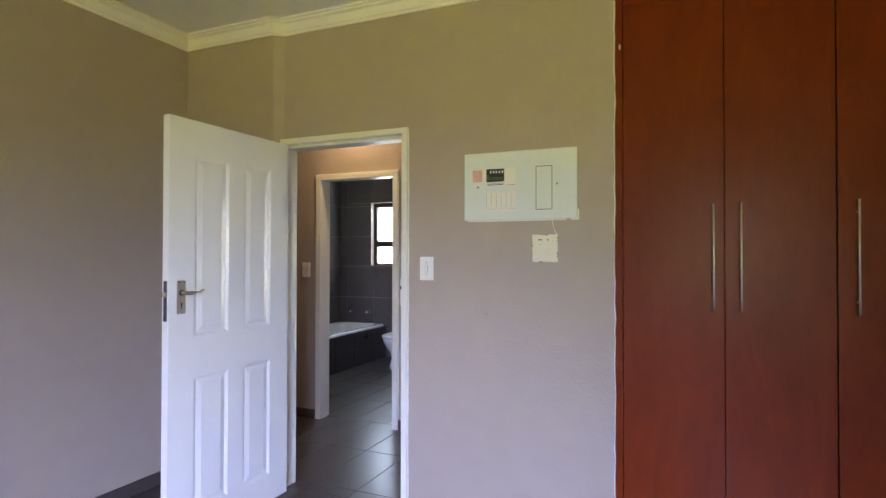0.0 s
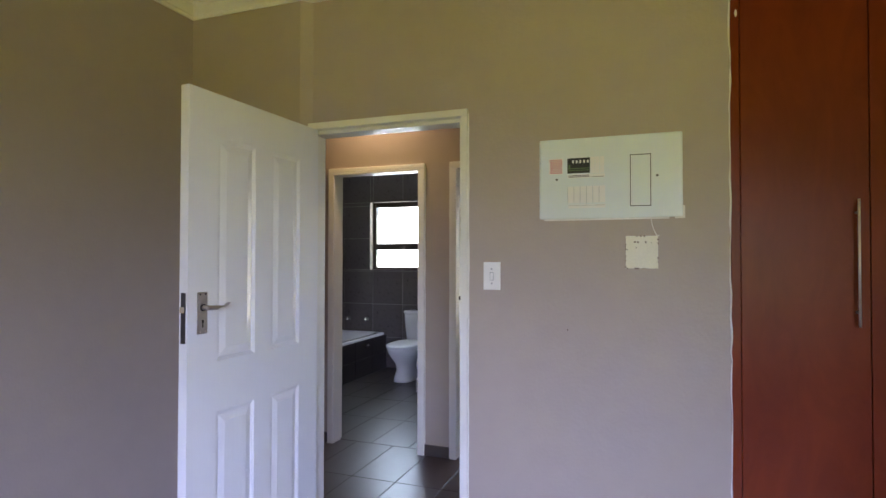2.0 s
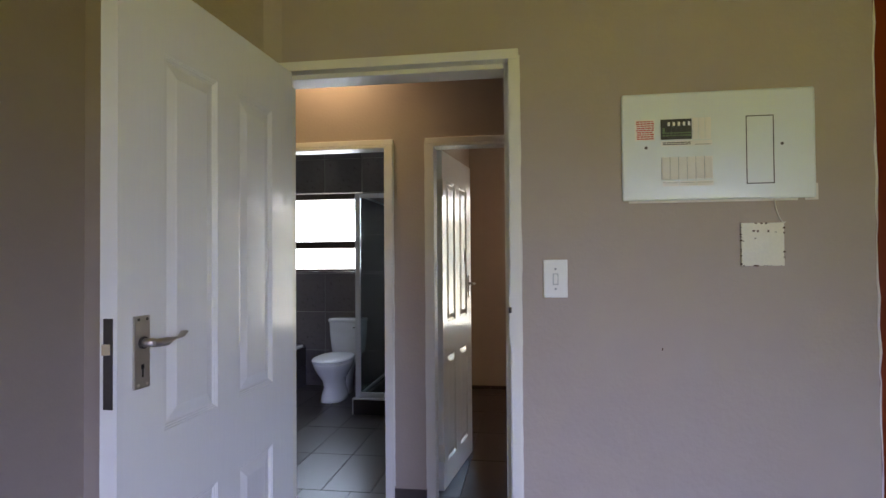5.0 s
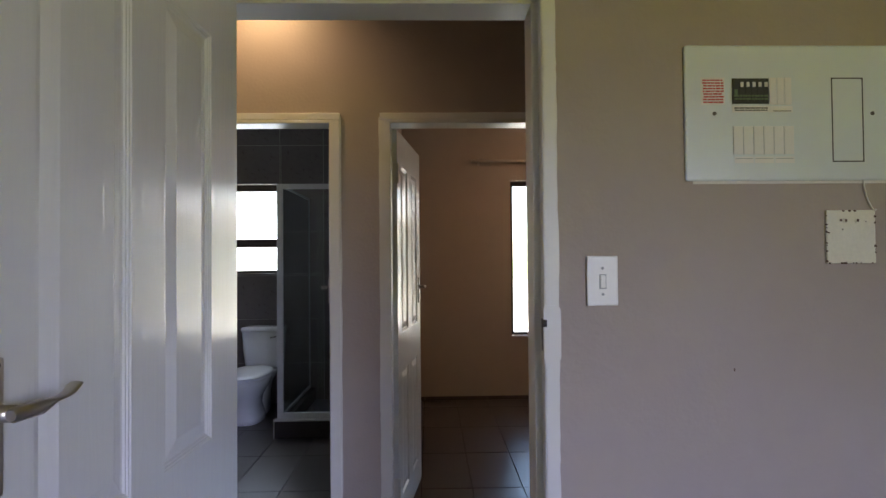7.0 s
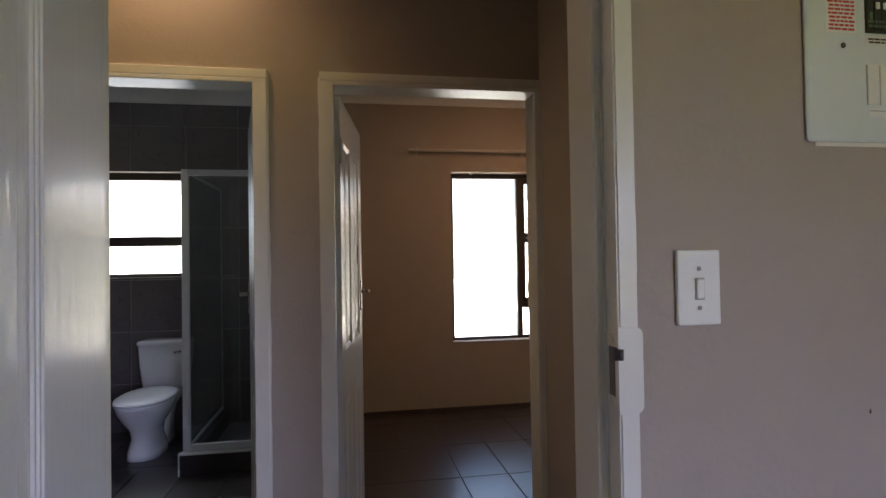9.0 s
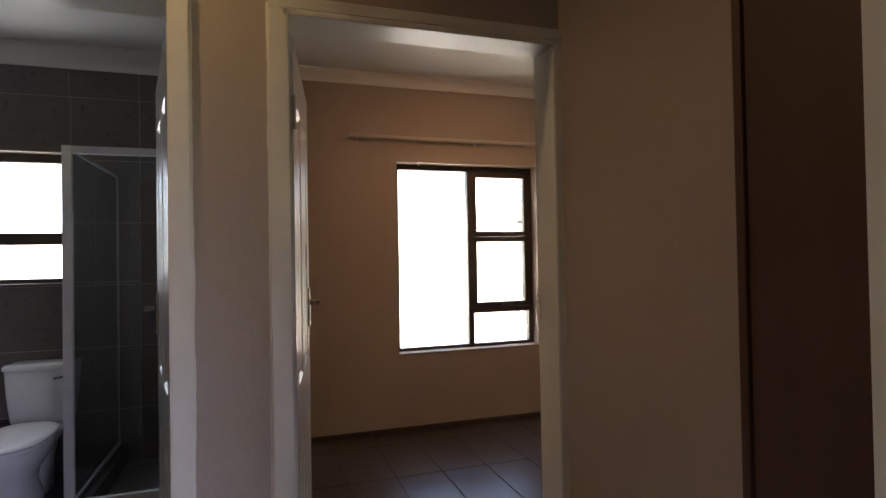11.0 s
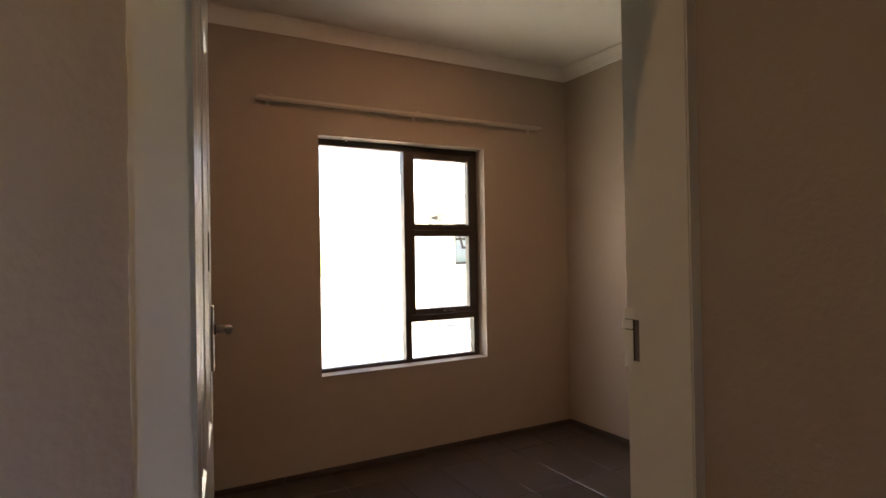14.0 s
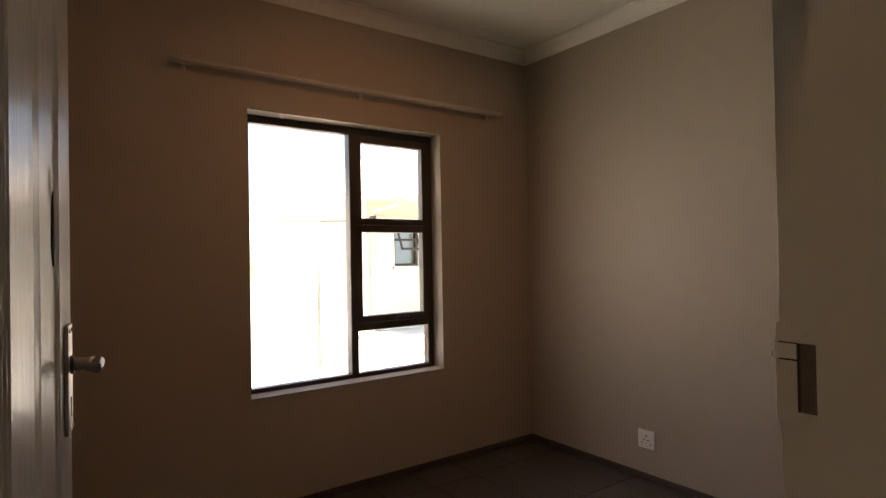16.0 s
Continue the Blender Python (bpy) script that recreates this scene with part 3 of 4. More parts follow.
fr = door_frame("door_frame_bedroom", DOOR_A, A0, A1, False)
paint_edges(fr, [((DOOR_A[1] - DOOR_A[0]) / 2, 0.0004, 1)], 1)
fr = door_frame("door_frame_bathroom", DOOR_B, B0, B1, True)
paint_edges(fr, [((DOOR_B[1] - DOOR_B[0]) / 2, 0.0004, 1), ((DOOR_B[0] - DOOR_B[1]) / 2, 0.0004, -1)], 2)
fr = door_frame("door_frame_second_bedroom", DOOR_C, B0, B1, True)
paint_edges(fr, [((DOOR_C[0] - DOOR_C[1]) / 2, 0.0004, -1)], 3)
strike_plate(pose(DOOR_A[1] - FW - 0.0005, A0 + 0.010, 1.187, 0, 0, 180) @ Matrix.Diagonal((1, -1, 1, 1)), 0.0262)
strike_plate(pose(DOOR_C[1] - FW - 0.0005, B1 - 0.021, 1.210, 0, 0, 180), 0.0375)

# ---- doors ----
LEAF_H, LEAF_T = 2.022, 0.040


def leaf_skin(w, across=(0.095, 0.290, 0.405, 0.600), low=0.985):
    """A moulded four-panel door: both faces with sunk, raised-field panels."""
    bm = bmesh.new()
    k = w / 0.72
    u = [c * k for c in across]
    panels = [(u[0], low, u[1], 1.852), (u[2], low, u[3], 1.852), (u[0], 0.150, u[1], 0.790), (u[2], 0.150, u[3], 0.790)]
    rings = [(0.0, 0.0), (0.002, 0.002), (0.005, 0.0022), (0.007, 0.0045), (0.010, 0.0047), (0.013, 0.0075), (0.018, 0.0078), (0.042, 0.0022), (0.046, 0.0010), (0.049, 0.0010)]
    for y, s in ((0.0, 1), (LEAF_T, -1)):
        us, vs, full = grid_cells(0, w, 0, LEAF_H, panels)
        for i, j in full:
            bm.faces.new([bm.verts.new((a, y, b)) for a, b in ((us[i], vs[j]), (us[i + 1], vs[j]), (us[i + 1], vs[j + 1]), (us[i], vs[j + 1]))])
        for a, b, c, d in panels:
            loops = [[bm.verts.new((x, y + s * dn, z)) for x, z in ((a + o, b + o), (c - o, b + o), (c - o, d - o), (a + o, d - o))] for o, dn in rings]
            for p, q in zip(loops, loops[1:]):
                for t in range(4):
                    bm.faces.new((p[t], p[(t + 1) % 4], q[(t + 1) % 4], q[t]))
            bm.faces.new(loops[-1])
    for a, b in (((0, 0), (w, 0)), ((w, 0), (w, LEAF_H)), ((w, LEAF_H), (0, LEAF_H)), ((0, LEAF_H), (0, 0))):
        bm.faces.new([bm.verts.new(c) for c in ((a[0], 0, a[1]), (b[0], 0, b[1]), (b[0], LEAF_T, b[1]), (a[0], LEAF_T, a[1]))])
    bmesh.ops.remove_doubles(bm, verts=bm.verts, dist=0.00005)
    return bm


def blade(sections, sides=12):
    """A lever along x: sections (x, y, z, half depth, half height), rounded."""
    bm, rings = bmesh.new(), []
    for x, y, z, ry, rz in sections:
        rings.append([bm.verts.new((x, y + ry * math.cos(t), z + rz * math.sin(t))) for t in [2 * math.pi * k / sides for k in range(sides)]])
    for p, q in zip(rings, rings[1:]):
        for k in range(sides):
            bm.faces.new((p[k], p[(k + 1) % sides], q[(k + 1) % sides], q[k]))
    bm.faces.new(rings[0])
    bm.faces.new(rings[-1])
    return bm


def lever_handle(door, w, y, s):
    """Long plate, scrolled lever and keyhole on one face; the lever points back to the hinges."""
    cu, lz = w - 0.066, 1.198

    def out(a, b):
        return min(y + s * a, y + s * b), max(y + s * a, y + s * b)

    y0, y1 = out(0, 0.0065)
    plate = part("handle_plate", box((cu - 0.0235, y0, 1.100), (cu + 0.0235, y1, 1.256), 0.0025), SATIN, door, "satin nickel lever handle plate")
    part("neck", tube([(cu, y + s * 0.004, lz), (cu, y + s * 0.036, lz)], 0.0095, 14), SATIN, plate, smooth=True)
    part("rose", tube([(cu, y + s * 0.006, lz), (cu, y + s * 0.011, lz)], 0.0135, 18), DARKM, plate)
    ym = y + s * 0.040
    part("lever", blade([(cu + 0.010, ym, lz, 0.006, 0.006), (cu + 0.006, ym, lz, 0.0088, 0.0088), (cu - 0.022, ym, lz - 0.001, 0.0088, 0.0092), (cu - 0.034, ym, lz - 0.001, 0.0092, 0.0096),
                         (cu - 0.042, ym, lz, 0.0095, 0.0072), (cu - 0.052, ym, lz + 0.002, 0.0095, 0.0034), (cu - 0.072, ym, lz + 0.002, 0.0092, 0.0022),
                         (cu - 0.082, ym, lz + 0.004, 0.0095, 0.0026), (cu - 0.091, ym, lz + 0.010, 0.0098, 0.0040), (cu - 0.097, ym, lz + 0.013, 0.0092, 0.0020)]), SATIN, plate, angle=50)
    y0, y1 = out(0.006, 0.0071)
    # a black flat on the plate, painted as the keyhole's shade
    part("keyhole", boxes(((cu - 0.0024, y0, 1.124), (cu + 0.0024, y1, 1.142)), ((cu - 0.0046, y0, 1.1415), (cu + 0.0046, y1, 1.1515))), HOLE_SHADE, plate, "keyhole with its shade painted black")
    for z in (1.108, 1.248):
        for dx in (-0.013, 0.013):
            part("screw", tube([(cu + dx, y + s * 0.006, z), (cu + dx, y + s * 0.0080, z)], 0.0034, 10), DARKM if z > 1.2 else HANDLE, plate)


def door(name, hinge, angle, w, label, **panels):
    """hinge: the place of the face's hinge edge. The leaf runs along +x before it is turned; its second face is at y = LEAF_T."""
    m = pose(hinge[0], hinge[1], 0.008, 0, 0, angle)
    d = thing(name, m, label, "door", kind="structure")
    part("leaf", leaf_skin(w, **panels), DOORW, d, smooth=False)
    lever_handle(d, w, 0.0, -1)
    lever_handle(d, w, LEAF_T, 1)
    lock = part("lock_face", box((w, 0.009, 1.070), (w + 0.002, 0.031, 1.256), 0.0008), DARKM, d, "dark steel lock face in the door edge")
    part("latch", prism([(w + 0.001, 0.014), (w + 0.012, 0.014), (w + 0.003, 0.026), (w + 0.001, 0.026)], 1.182, 1.204, 0), BRASS, lock, "brass latch")
    part("bolt", boxes(((w + 0.001, 0.013, 1.125), (w + 0.0028, 0.027, 1.160)), bevel=0.001), DARKM, lock)
    for z in (0.22, 1.80):
        hy = -0.004
        hg = part("hinge", tube([(-0.004, hy, z - 0.05), (-0.004, hy, z + 0.05)], 0.006, 10), FRAMEW, d, "painted steel butt hinge")
        part("hinge_leaf", box((-0.0015, 0.0, z - 0.05), (0.0, 0.032, z + 0.05), 0.0004), FRAMEW, hg)
    return d


# the leaf's visible face carries y = LEAF_T for the front bedroom, y = 0 for the others
FA = math.radians(2.0)
nx, ny = math.cos(FA), -math.sin(FA)
door("door_bedroom", (-1.768 - nx * LEAF_T, 2.218 - ny * LEAF_T), -90 - 2.0, 0.806, "white gloss four-panel door standing open into the bedroom", across=(0.1305, 0.308, 0.402, 0.5915))
door("door_second_bedroom", (-1.465, 3.690), 82.1, 0.72, "white gloss four-panel door, open, with chipped panel")
door("door_bathroom", (-1.761, 3.697), 100.8, 0.725, "white gloss four-panel door standing open against the shower")

# a splintered hole and paint chips in the second bedroom's door
chip = Matrix.Translation((-1.465, 3.690, 0.008)) @ Euler((0, 0, radians(82.1))).to_matrix().to_4x4()
scar = thing("door_damage", chip, "splintered hole in a door panel, its shade painted black", "door damage")
random.seed(4)
bm = bmesh.new()
pts = []
for k in range(14):
    t = k / 14 * 2 * math.pi
    pts.append((0.545 + 0.010 * math.cos(t) * random.uniform(0.6, 1.3), 1.39 + 0.048 * math.sin(t) * random.uniform(0.7, 1.1)))
va = [bm.verts.new((x, -0.0006, z)) for x, z in pts]
vb = [bm.verts.new((x, 0.004, z)) for x, z in pts]
bm.faces.new(va)
for k in range(14):
    bm.faces.new((va[k], va[(k + 1) % 14], vb[(k + 1) % 14], vb[k]))
# not cut in: a black patch paints the shade within the hole
part("splintered_hole", bm, HOLE_SHADE, scar)
for u, z in ((0.525, 1.445), (0.572, 1.435), (0.575, 1.32)):
    part("flake", loft([(-0.0003, 0, 0, 0.007, 0.02, 2), (0.0012, 0, 0, 0.004, 0.014, 2)], 9), FRAMEW, scar).matrix_basis = pose(u, -0.0005, z, 90)

# ---- second bedroom's window ----


def window(name, m, w, h, bars, panes, mat, glassmat, label):
    """An aluminium window in the plane y = 0; bars and panes as (x0, z0, x1, z1, front, back)."""
    wd = thing(name, m, label, "window", kind="structure")
    for nm, x0, z0, x1, z1, y0, y1 in bars:
        part(nm, box((x0, y0, z0), (x1, y1, z1), 0.004, 2), mat, wd)
    for x0, z0, x1, z1 in panes:
        p = part("pane", boxes(((x0, 0.0, z0), (x1, 0.005, z1))), glassmat, wd)
        p.visible_shadow = False
    return wd


x0, z0, x1, z1 = WIN_C
e, my = 0.045, 0.135
mx = 0.155
bars = [("frame", x0 + 0.002, z0, x0 + e - 0.008, z1, -0.03, 0.03), ("frame", x1 - e, z0, x1 - 0.002, z1, -0.03, 0.03),
        ("frame", x0 + e - 0.008, z0 + 0.001, x1 - e, z0 + 0.034, -0.029, 0.03), ("frame", x0 + e - 0.008, z1 - 0.045, x1 - e, z1 - 0.001, -0.029, 0.03),
        ("mullion", mx - 0.028, z0 + 0.034, mx + 0.020, z1 - 0.045, -0.038, 0.03)]
sx0, sx1 = mx + 0.020, x1 - e
for za, zb in ((1.55, z1 - 0.045), (0.945, 1.55)):
    bars += [("sash", sx0, za, sx0 + 0.035, zb, -0.034, 0.02), ("sash", sx1 - 0.035, za, sx1, zb, -0.034, 0.02),
             ("sash", sx0 + 0.035, za + 0.001, sx1 - 0.035, za + 0.042, -0.034, 0.02), ("sash", sx0 + 0.035, zb - 0.045, sx1 - 0.035, zb - 0.001, -0.034, 0.02)]
bars += [("transom", sx0, 0.898, sx1, 0.943, -0.030, 0.025)]
panes = [(x0 + 0.03, z0 + 0.03, mx - 0.02, z1 - 0.04), (sx0 + 0.03, 1.588, sx1 - 0.03, z1 - 0.085), (sx0 + 0.03, 0.98, sx1 - 0.03, 1.51), (sx0, z0 + 0.03, sx1, 0.90)]
win = window("window_second_bedroom", pose(0, W0 + my, 0), 0, 0, bars, panes, BRONZE, GLASS, "bronze aluminium window with one tall and three small panes")
part("window_handle", tube([(0.43, -0.040, 1.572), (0.44, -0.060, 1.577), (0.52, -0.062, 1.574), (0.54, -0.060, 1.574)], 0.007, 8), BRONZE, win, smooth=True)
part("window_handle", tube([(0.43, -0.040, 0.965), (0.44, -0.060, 0.970), (0.52, -0.062, 0.968)], 0.007, 8), BRONZE, win, smooth=True)
part("window_sill", box((x0 + 0.001, -my - 0.010, z0 + 0.0005), (x1 - 0.001, -0.03, z0 + 0.012), 0.004), PAINT, win)

clip = thing("curtain_hook", pose(-0.328, W0 + 0.02, z1), "small white plastic hook under the window head", "hook")
part("hook", tube([(0, 0, 0), (0, -0.004, -0.012), (0.012, -0.006, -0.022), (0.02, -0.004, -0.014)], 0.0045, 8), PLASW, clip, smooth=True)

rail = thing("curtain_rail", pose(0.162, W0, 2.322), "beige double curtain track fixed above the window", "curtain rail")
part("front_track", boxes(((-1.056, -0.083, -0.005), (1.056, -0.072, 0.010)), ((-1.056, -0.088, 0.010), (1.056, -0.066, 0.013)), bevel=0.002), RAILW, rail)
part("rear_track", boxes(((-1.056, -0.043, -0.005), (1.056, -0.033, 0.010)), bevel=0.002), RAILW, rail)
for x in (-0.98, 0.0, 0.98):
    part("bracket", boxes(((x - 0.012, -0.09, 0.016), (x + 0.012, 0.0, 0.021)), ((x - 0.012, -0.004, -0.03), (x + 0.012, 0.0, 0.021)), bevel=0.001), RAILW, rail)

# ceiling spotlight with a lit bulb
spot = thing("ceiling_spotlight", pose(0.150, 4.941, CZR), "dark bracket ceiling spotlight bar with a lit warm bulb", "ceiling light")
part("base", loft([(0, 0, 0, 0.06, 0.06, 2), (-0.02, 0, 0, 0.055, 0.055, 2)], 24), SATIN, spot)
part("bar", tube([(-0.14, 0.02, -0.055), (0.16, -0.02, -0.055)], 0.010, 10), SATIN, spot, smooth=True)
part("stem", tube([(0, 0, -0.018), (0, 0, -0.056)], 0.008, 10), SATIN, spot, smooth=True)
for x, y in ((-0.085, 0.017), (0.12, -0.010)):
    head = part("head", tube([(x, y, -0.055), (x, y, -0.085), (x - 0.01, y - 0.004, -0.105), (x - 0.02, y - 0.01, -0.145)], [0.008, 0.012, 0.024, 0.03], 16, cap=False), DARKM if x < 0 else SATIN, spot, smooth=True)
    if x > 0:
        part("bulb", loft([(-0.158, x - 0.02, y - 0.01, 0.008, 0.008, 2), (-0.150, x - 0.02, y - 0.01, 0.020, 0.020, 2), (-0.128, x - 0.015, y - 0.007, 0.014, 0.014, 2)], 16), BULB, head, "glowing warm bulb", smooth=True)

# hall downlight
down = thing("hall_ceiling_light", pose(-2.08, 3.30, CZ), "small round recessed hall downlight, lit warm", "ceiling light")
part("trim", loft([(0, 0, 0, 0.05, 0.05, 2), (-0.006, 0, 0, 0.046, 0.046, 2), (-0.004, 0, 0, 0.036, 0.036, 2)], 24, cap_last=False), PLASW, down)
part("lens", loft([(-0.003, 0, 0, 0.036, 0.036, 2), (-0.0045, 0, 0, 0.03, 0.03, 2)], 24), BULB, down, "glowing warm lens")

# ---- bathroom window ----
x0, z0, x1, z1 = WIN_B
e = 0.05
bars = [("frame", x0 + 0.002, z0, x0 + e, z1, -0.03, 0.03), ("frame", x1 - e, z0, x1 - 0.002, z1, -0.03, 0.03),
        ("frame", x0 + e, z0 + 0.001, x1 - e, z0 + 0.030, -0.029, 0.03), ("frame", x0 + e, z1 - 0.062, x1 - e, z1 - 0.001, -0.029, 0.03),
        ("transom", x0 + e, 1.507, x1 - e, 1.587, -0.032, 0.03)]
panes = [(x0 + 0.04, z0 + 0.02, x1 - 0.04, 1.515), (x0 + 0.04, 1.58, x1 - 0.04, z1 - 0.05)]
window("window_bathroom", pose(0, W0 + 0.10, 0), 0, 0, bars, panes, BRONZE, FROST, "bronze aluminium bathroom window with obscure glass")

# front bedroom's window, behind the walk
x0, z0, x1, z1 = WIN_F
bars = [("frame", x0, z0, x0 + 0.05, z1, -0.03, 0.03), ("frame", x1 - 0.05, z0, x1, z1, -0.03, 0.03), ("frame", x0 + 0.05, z0, x1 - 0.05, z0 + 0.04, -0.03, 0.03),
        ("frame", x0 + 0.05, z1 - 0.05, x1 - 0.05, z1, -0.03, 0.03), ("mullion", 0.87, z0 + 0.04, 0.93, z1 - 0.05, -0.03, 0.03)]
panes = [(x0 + 0.04, z0 + 0.03, 0.88, z1 - 0.04), (0.92, z0 + 0.03, x1 - 0.04, z1 - 0.04)]
window("window_bedroom", pose(0, YB - 0.12, 0), 0, 0, bars, panes, BRONZE, GLASS, "wide bronze aluminium bedroom window")

# ---- front bedroom: built-in cupboards ----


def bar_handle(parent, x, y):
    h = part("handle", tube([(x, y - 0.032, 1.150), (x, y - 0.032, 1.608)], 0.0042, 12), HANDLE, parent, "slim satin steel bar handle", smooth=True)
    for z in (1.20, 1.56):
        part("standoff", tube([(x, y - 0.033, z), (x, y - 0.0005, z)], 0.005, 8), SATIN, h, smooth=True)


def wardrobe(x0, x1, doors, label, stile):
    """A built-in unit: carcass, doors below and short doors above. doors: (x0, x1, handle x)."""
    c = thing("wardrobe", pose(x0, A0, 0), label, "wardrobe", "built-in bedroom cupboards")
    w = x1 - x0
    part("carcass", slab("y", 0.030, 0.58, 0.0015, w - 0.0015, 0.06, CZ - 0.09, []), CHERRY, c)
    part("plinth", boxes(((0.002, 0.045, 0.002), (w - 0.002, 0.06, 0.0595))), CHERRY, c)
    if stile:
        part("stile", box((0.001, 0.004, 0.004), (0.0335, 0.0295, CZ - 0.09), 0.0015), CHERRY, c)
    part("rail", box((0.035 if stile else 0.001, 0.010, 2.512), (w - 0.001, 0.0295, 2.532), 0.0015), CHERRY, c)
    for a, b, hx in doors:
        d = part("door", box((a - x0 + 0.0015, 0.009, 0.066), (b - x0 - 0.0015, 0.028, 2.510), 0.0015), CHERRY, c)
        bar_handle(d, hx - x0, 0.009)
        part("upper_door", box((a - x0 + 0.0015, 0.009, 2.534), (b - x0 - 0.0015, 0.028, CZ - 0.092), 0.0015), CHERRY, c)
    return c


wardrobe(0.075, 0.932, [(0.109, 0.527, 0.484), (0.527, 0.932, 0.589)], "cherry laminate built-in wardrobe, closed, with chipped corner", True)
wardrobe(0.934, 1.745, [(0.934, 1.340, 1.000), (1.340, 1.745, 1.680)], "cherry laminate built-in wardrobe with closed doors", False)
drip = thing("paint_bead", pose(0.074, A0, 0), "uneven white paint line where wall meets cupboard", "paint line")
random.seed(11)
bm, pts = bmesh.new(), []
z = 0.03
while z < 2.6:
    pts.append((random.uniform(-0.003, 0.003), random.uniform(-0.001, 0.001), z))
    z += random.uniform(0.03, 0.09)
part("bead", tube(pts, [random.uniform(0.0012, 0.0042) for _ in pts], 6), CAULK, drip, smooth=True)
chipm = thing("wood_chip", pose(0.097, A0 + 0.004, 2.345), "pale bare chip in the cupboard stile", "chip")
part("chip", loft([(0.0, 0, 0, 0.006, 0.018, 2), (0.0012, 0.001, 0.002, 0.004, 0.012, 2)], 7), CAULK, chipm).matrix_basis = pose(0, 0.0005, 0, 90)

# ---- distribution board ----
bd = thing("distribution_board", pose(-0.665, A0, 1.560) @ Matrix.Diagonal((1, 0.55, 1, 1)), "white enamelled electrical distribution board with breakers", "electrical board")
W_, H_ = 0.570, 0.340
part("cover", box((0, -0.014, 0), (W_, 0.0, H_), 0.010, 3), BOARDW, bd)
part("paint_patch", boxes(((W_ - 0.030, -0.002, -0.006), (W_ + 0.008, 0.0, 0.045)), bevel=0.001), CAULK, bd, "dried paint smear at the corner")
part("paint_edge", boxes(((0.02, -0.004, -0.007), (W_ - 0.05, 0.0, 0.004)), bevel=0.002), CAULK, bd, "dried paint along the lower edge")


def flat(parent, name, x0, z0, x1, z1, mat, y=-0.014, t=0.0012, label=""):
    return part(name, boxes(((x0, y - t, z0), (x1, y + 0.0005, z1))), mat, parent, label)


def bars_of_text(parent, name, x0, z0, x1, z1, rows, mat, y, seed, label):
    """Unreadable small print as short bars."""
    random.seed(seed)
    bm = bmesh.new()
    dz = (z1 - z0) / rows
    for r in range(rows):
        x, zc = x0 + random.uniform(0, 0.004), z1 - (r + 0.5) * dz
        while x < x1 - 0.004:
            ln = min(random.uniform(0.005, 0.013), x1 - x)
            box((x, y - 0.0006, zc - dz * 0.27), (x + ln, y + 0.0002, zc + dz * 0.27), bm=bm)
            x += ln + 0.002
    return part(name, bm, mat, parent, label)


notice = flat(bd, "notice", 0.040, 0.190, 0.101, 0.258, LABELP, t=0.0006, label="small printed warning label")
bars_of_text(notice, "print", 0.044, 0.193, 0.098, 0.255, 9, REDINK, -0.0147, 3, "red small print")
bay = part("breaker_window", boxes(((0.119, -0.0158, 0.192), (0.212, -0.0135, 0.256))), BLACKP, bd, "black breaker row behind an opening")
for k in range(6):
    xa = 0.121 + k * 0.0152
    part("breaker", box((xa, -0.0195, 0.198), (xa + 0.0132, -0.0155, 0.250), 0.0008), BLACKP, bay)
    part("toggle", box((xa + 0.003, -0.0235, 0.234 if k else 0.214), (xa + 0.0102, -0.0192, 0.246 if k else 0.228), 0.001), PLASW if k else GREENP, bay)
bars_of_text(bay, "print", 0.122, 0.200, 0.208, 0.216, 2, GREENP, -0.0196, 8, "faint green print")
for x in (0.214, 0.233, 0.252):
    part("blank", box((x, -0.0172, 0.190), (x + 0.0172, -0.0138, 0.258), 0.001), LABELP, bd)
strip = flat(bd, "label_strip", 0.119, 0.171, 0.272, 0.187, LABELP, t=0.0008, label="handwritten circuit label strip")
bars_of_text(strip, "print", 0.122, 0.1735, 0.212, 0.1845, 2, INK, -0.0150, 5, "black circuit marks")
flat(strip, "rule", 0.222, 0.1735, 0.268, 0.1750, INK, -0.0147, 0.0006)
for k in range(6):
    xa = 0.121 + k * 0.0257
    part("blank", box((xa, -0.0172, 0.066), (xa + 0.0238, -0.0138, 0.136), 0.001), LABELP, bd)
    # a grey strip paints the shade between neighbouring blanks
    flat(bd, "gap", xa - 0.0016, 0.066, xa - 0.0002, 0.136, PLASG, t=0.0010)
for k in range(3):
    xa = 0.123 + k * 0.0515
    ls = flat(bd, "label_strip", xa, 0.044, xa + 0.048, 0.060, LABELP, t=0.0010)
    flat(ls, "rule", xa + 0.002, 0.0545, xa + 0.046, 0.0560, PLASG, -0.0148, 0.0006)
x0, z0, x1, z1 = 0.371, 0.046, 0.452, 0.258
# the cover is uncut: black strips paint the shade of its gap
part("cutout", boxes(((x0, -0.0148, z0), (x1, -0.0139, z0 + 0.003)), ((x0, -0.0148, z1 - 0.003), (x1, -0.0139, z1)), ((x0, -0.0148, z0 + 0.003), (x0 + 0.003, -0.0139, z1 - 0.003)),
                     ((x1 - 0.003, -0.0148, z0 + 0.003), (x1, -0.0139, z1 - 0.003))), INK, bd, "black strips painting the shaded gap round a blank cover")
for x, z in ((0.074, 0.168), (0.475, 0.168)):
    sc = part("screw", tube([(x, -0.0135, z), (x, -0.0162, z)], 0.005, 12), DARKM, bd)

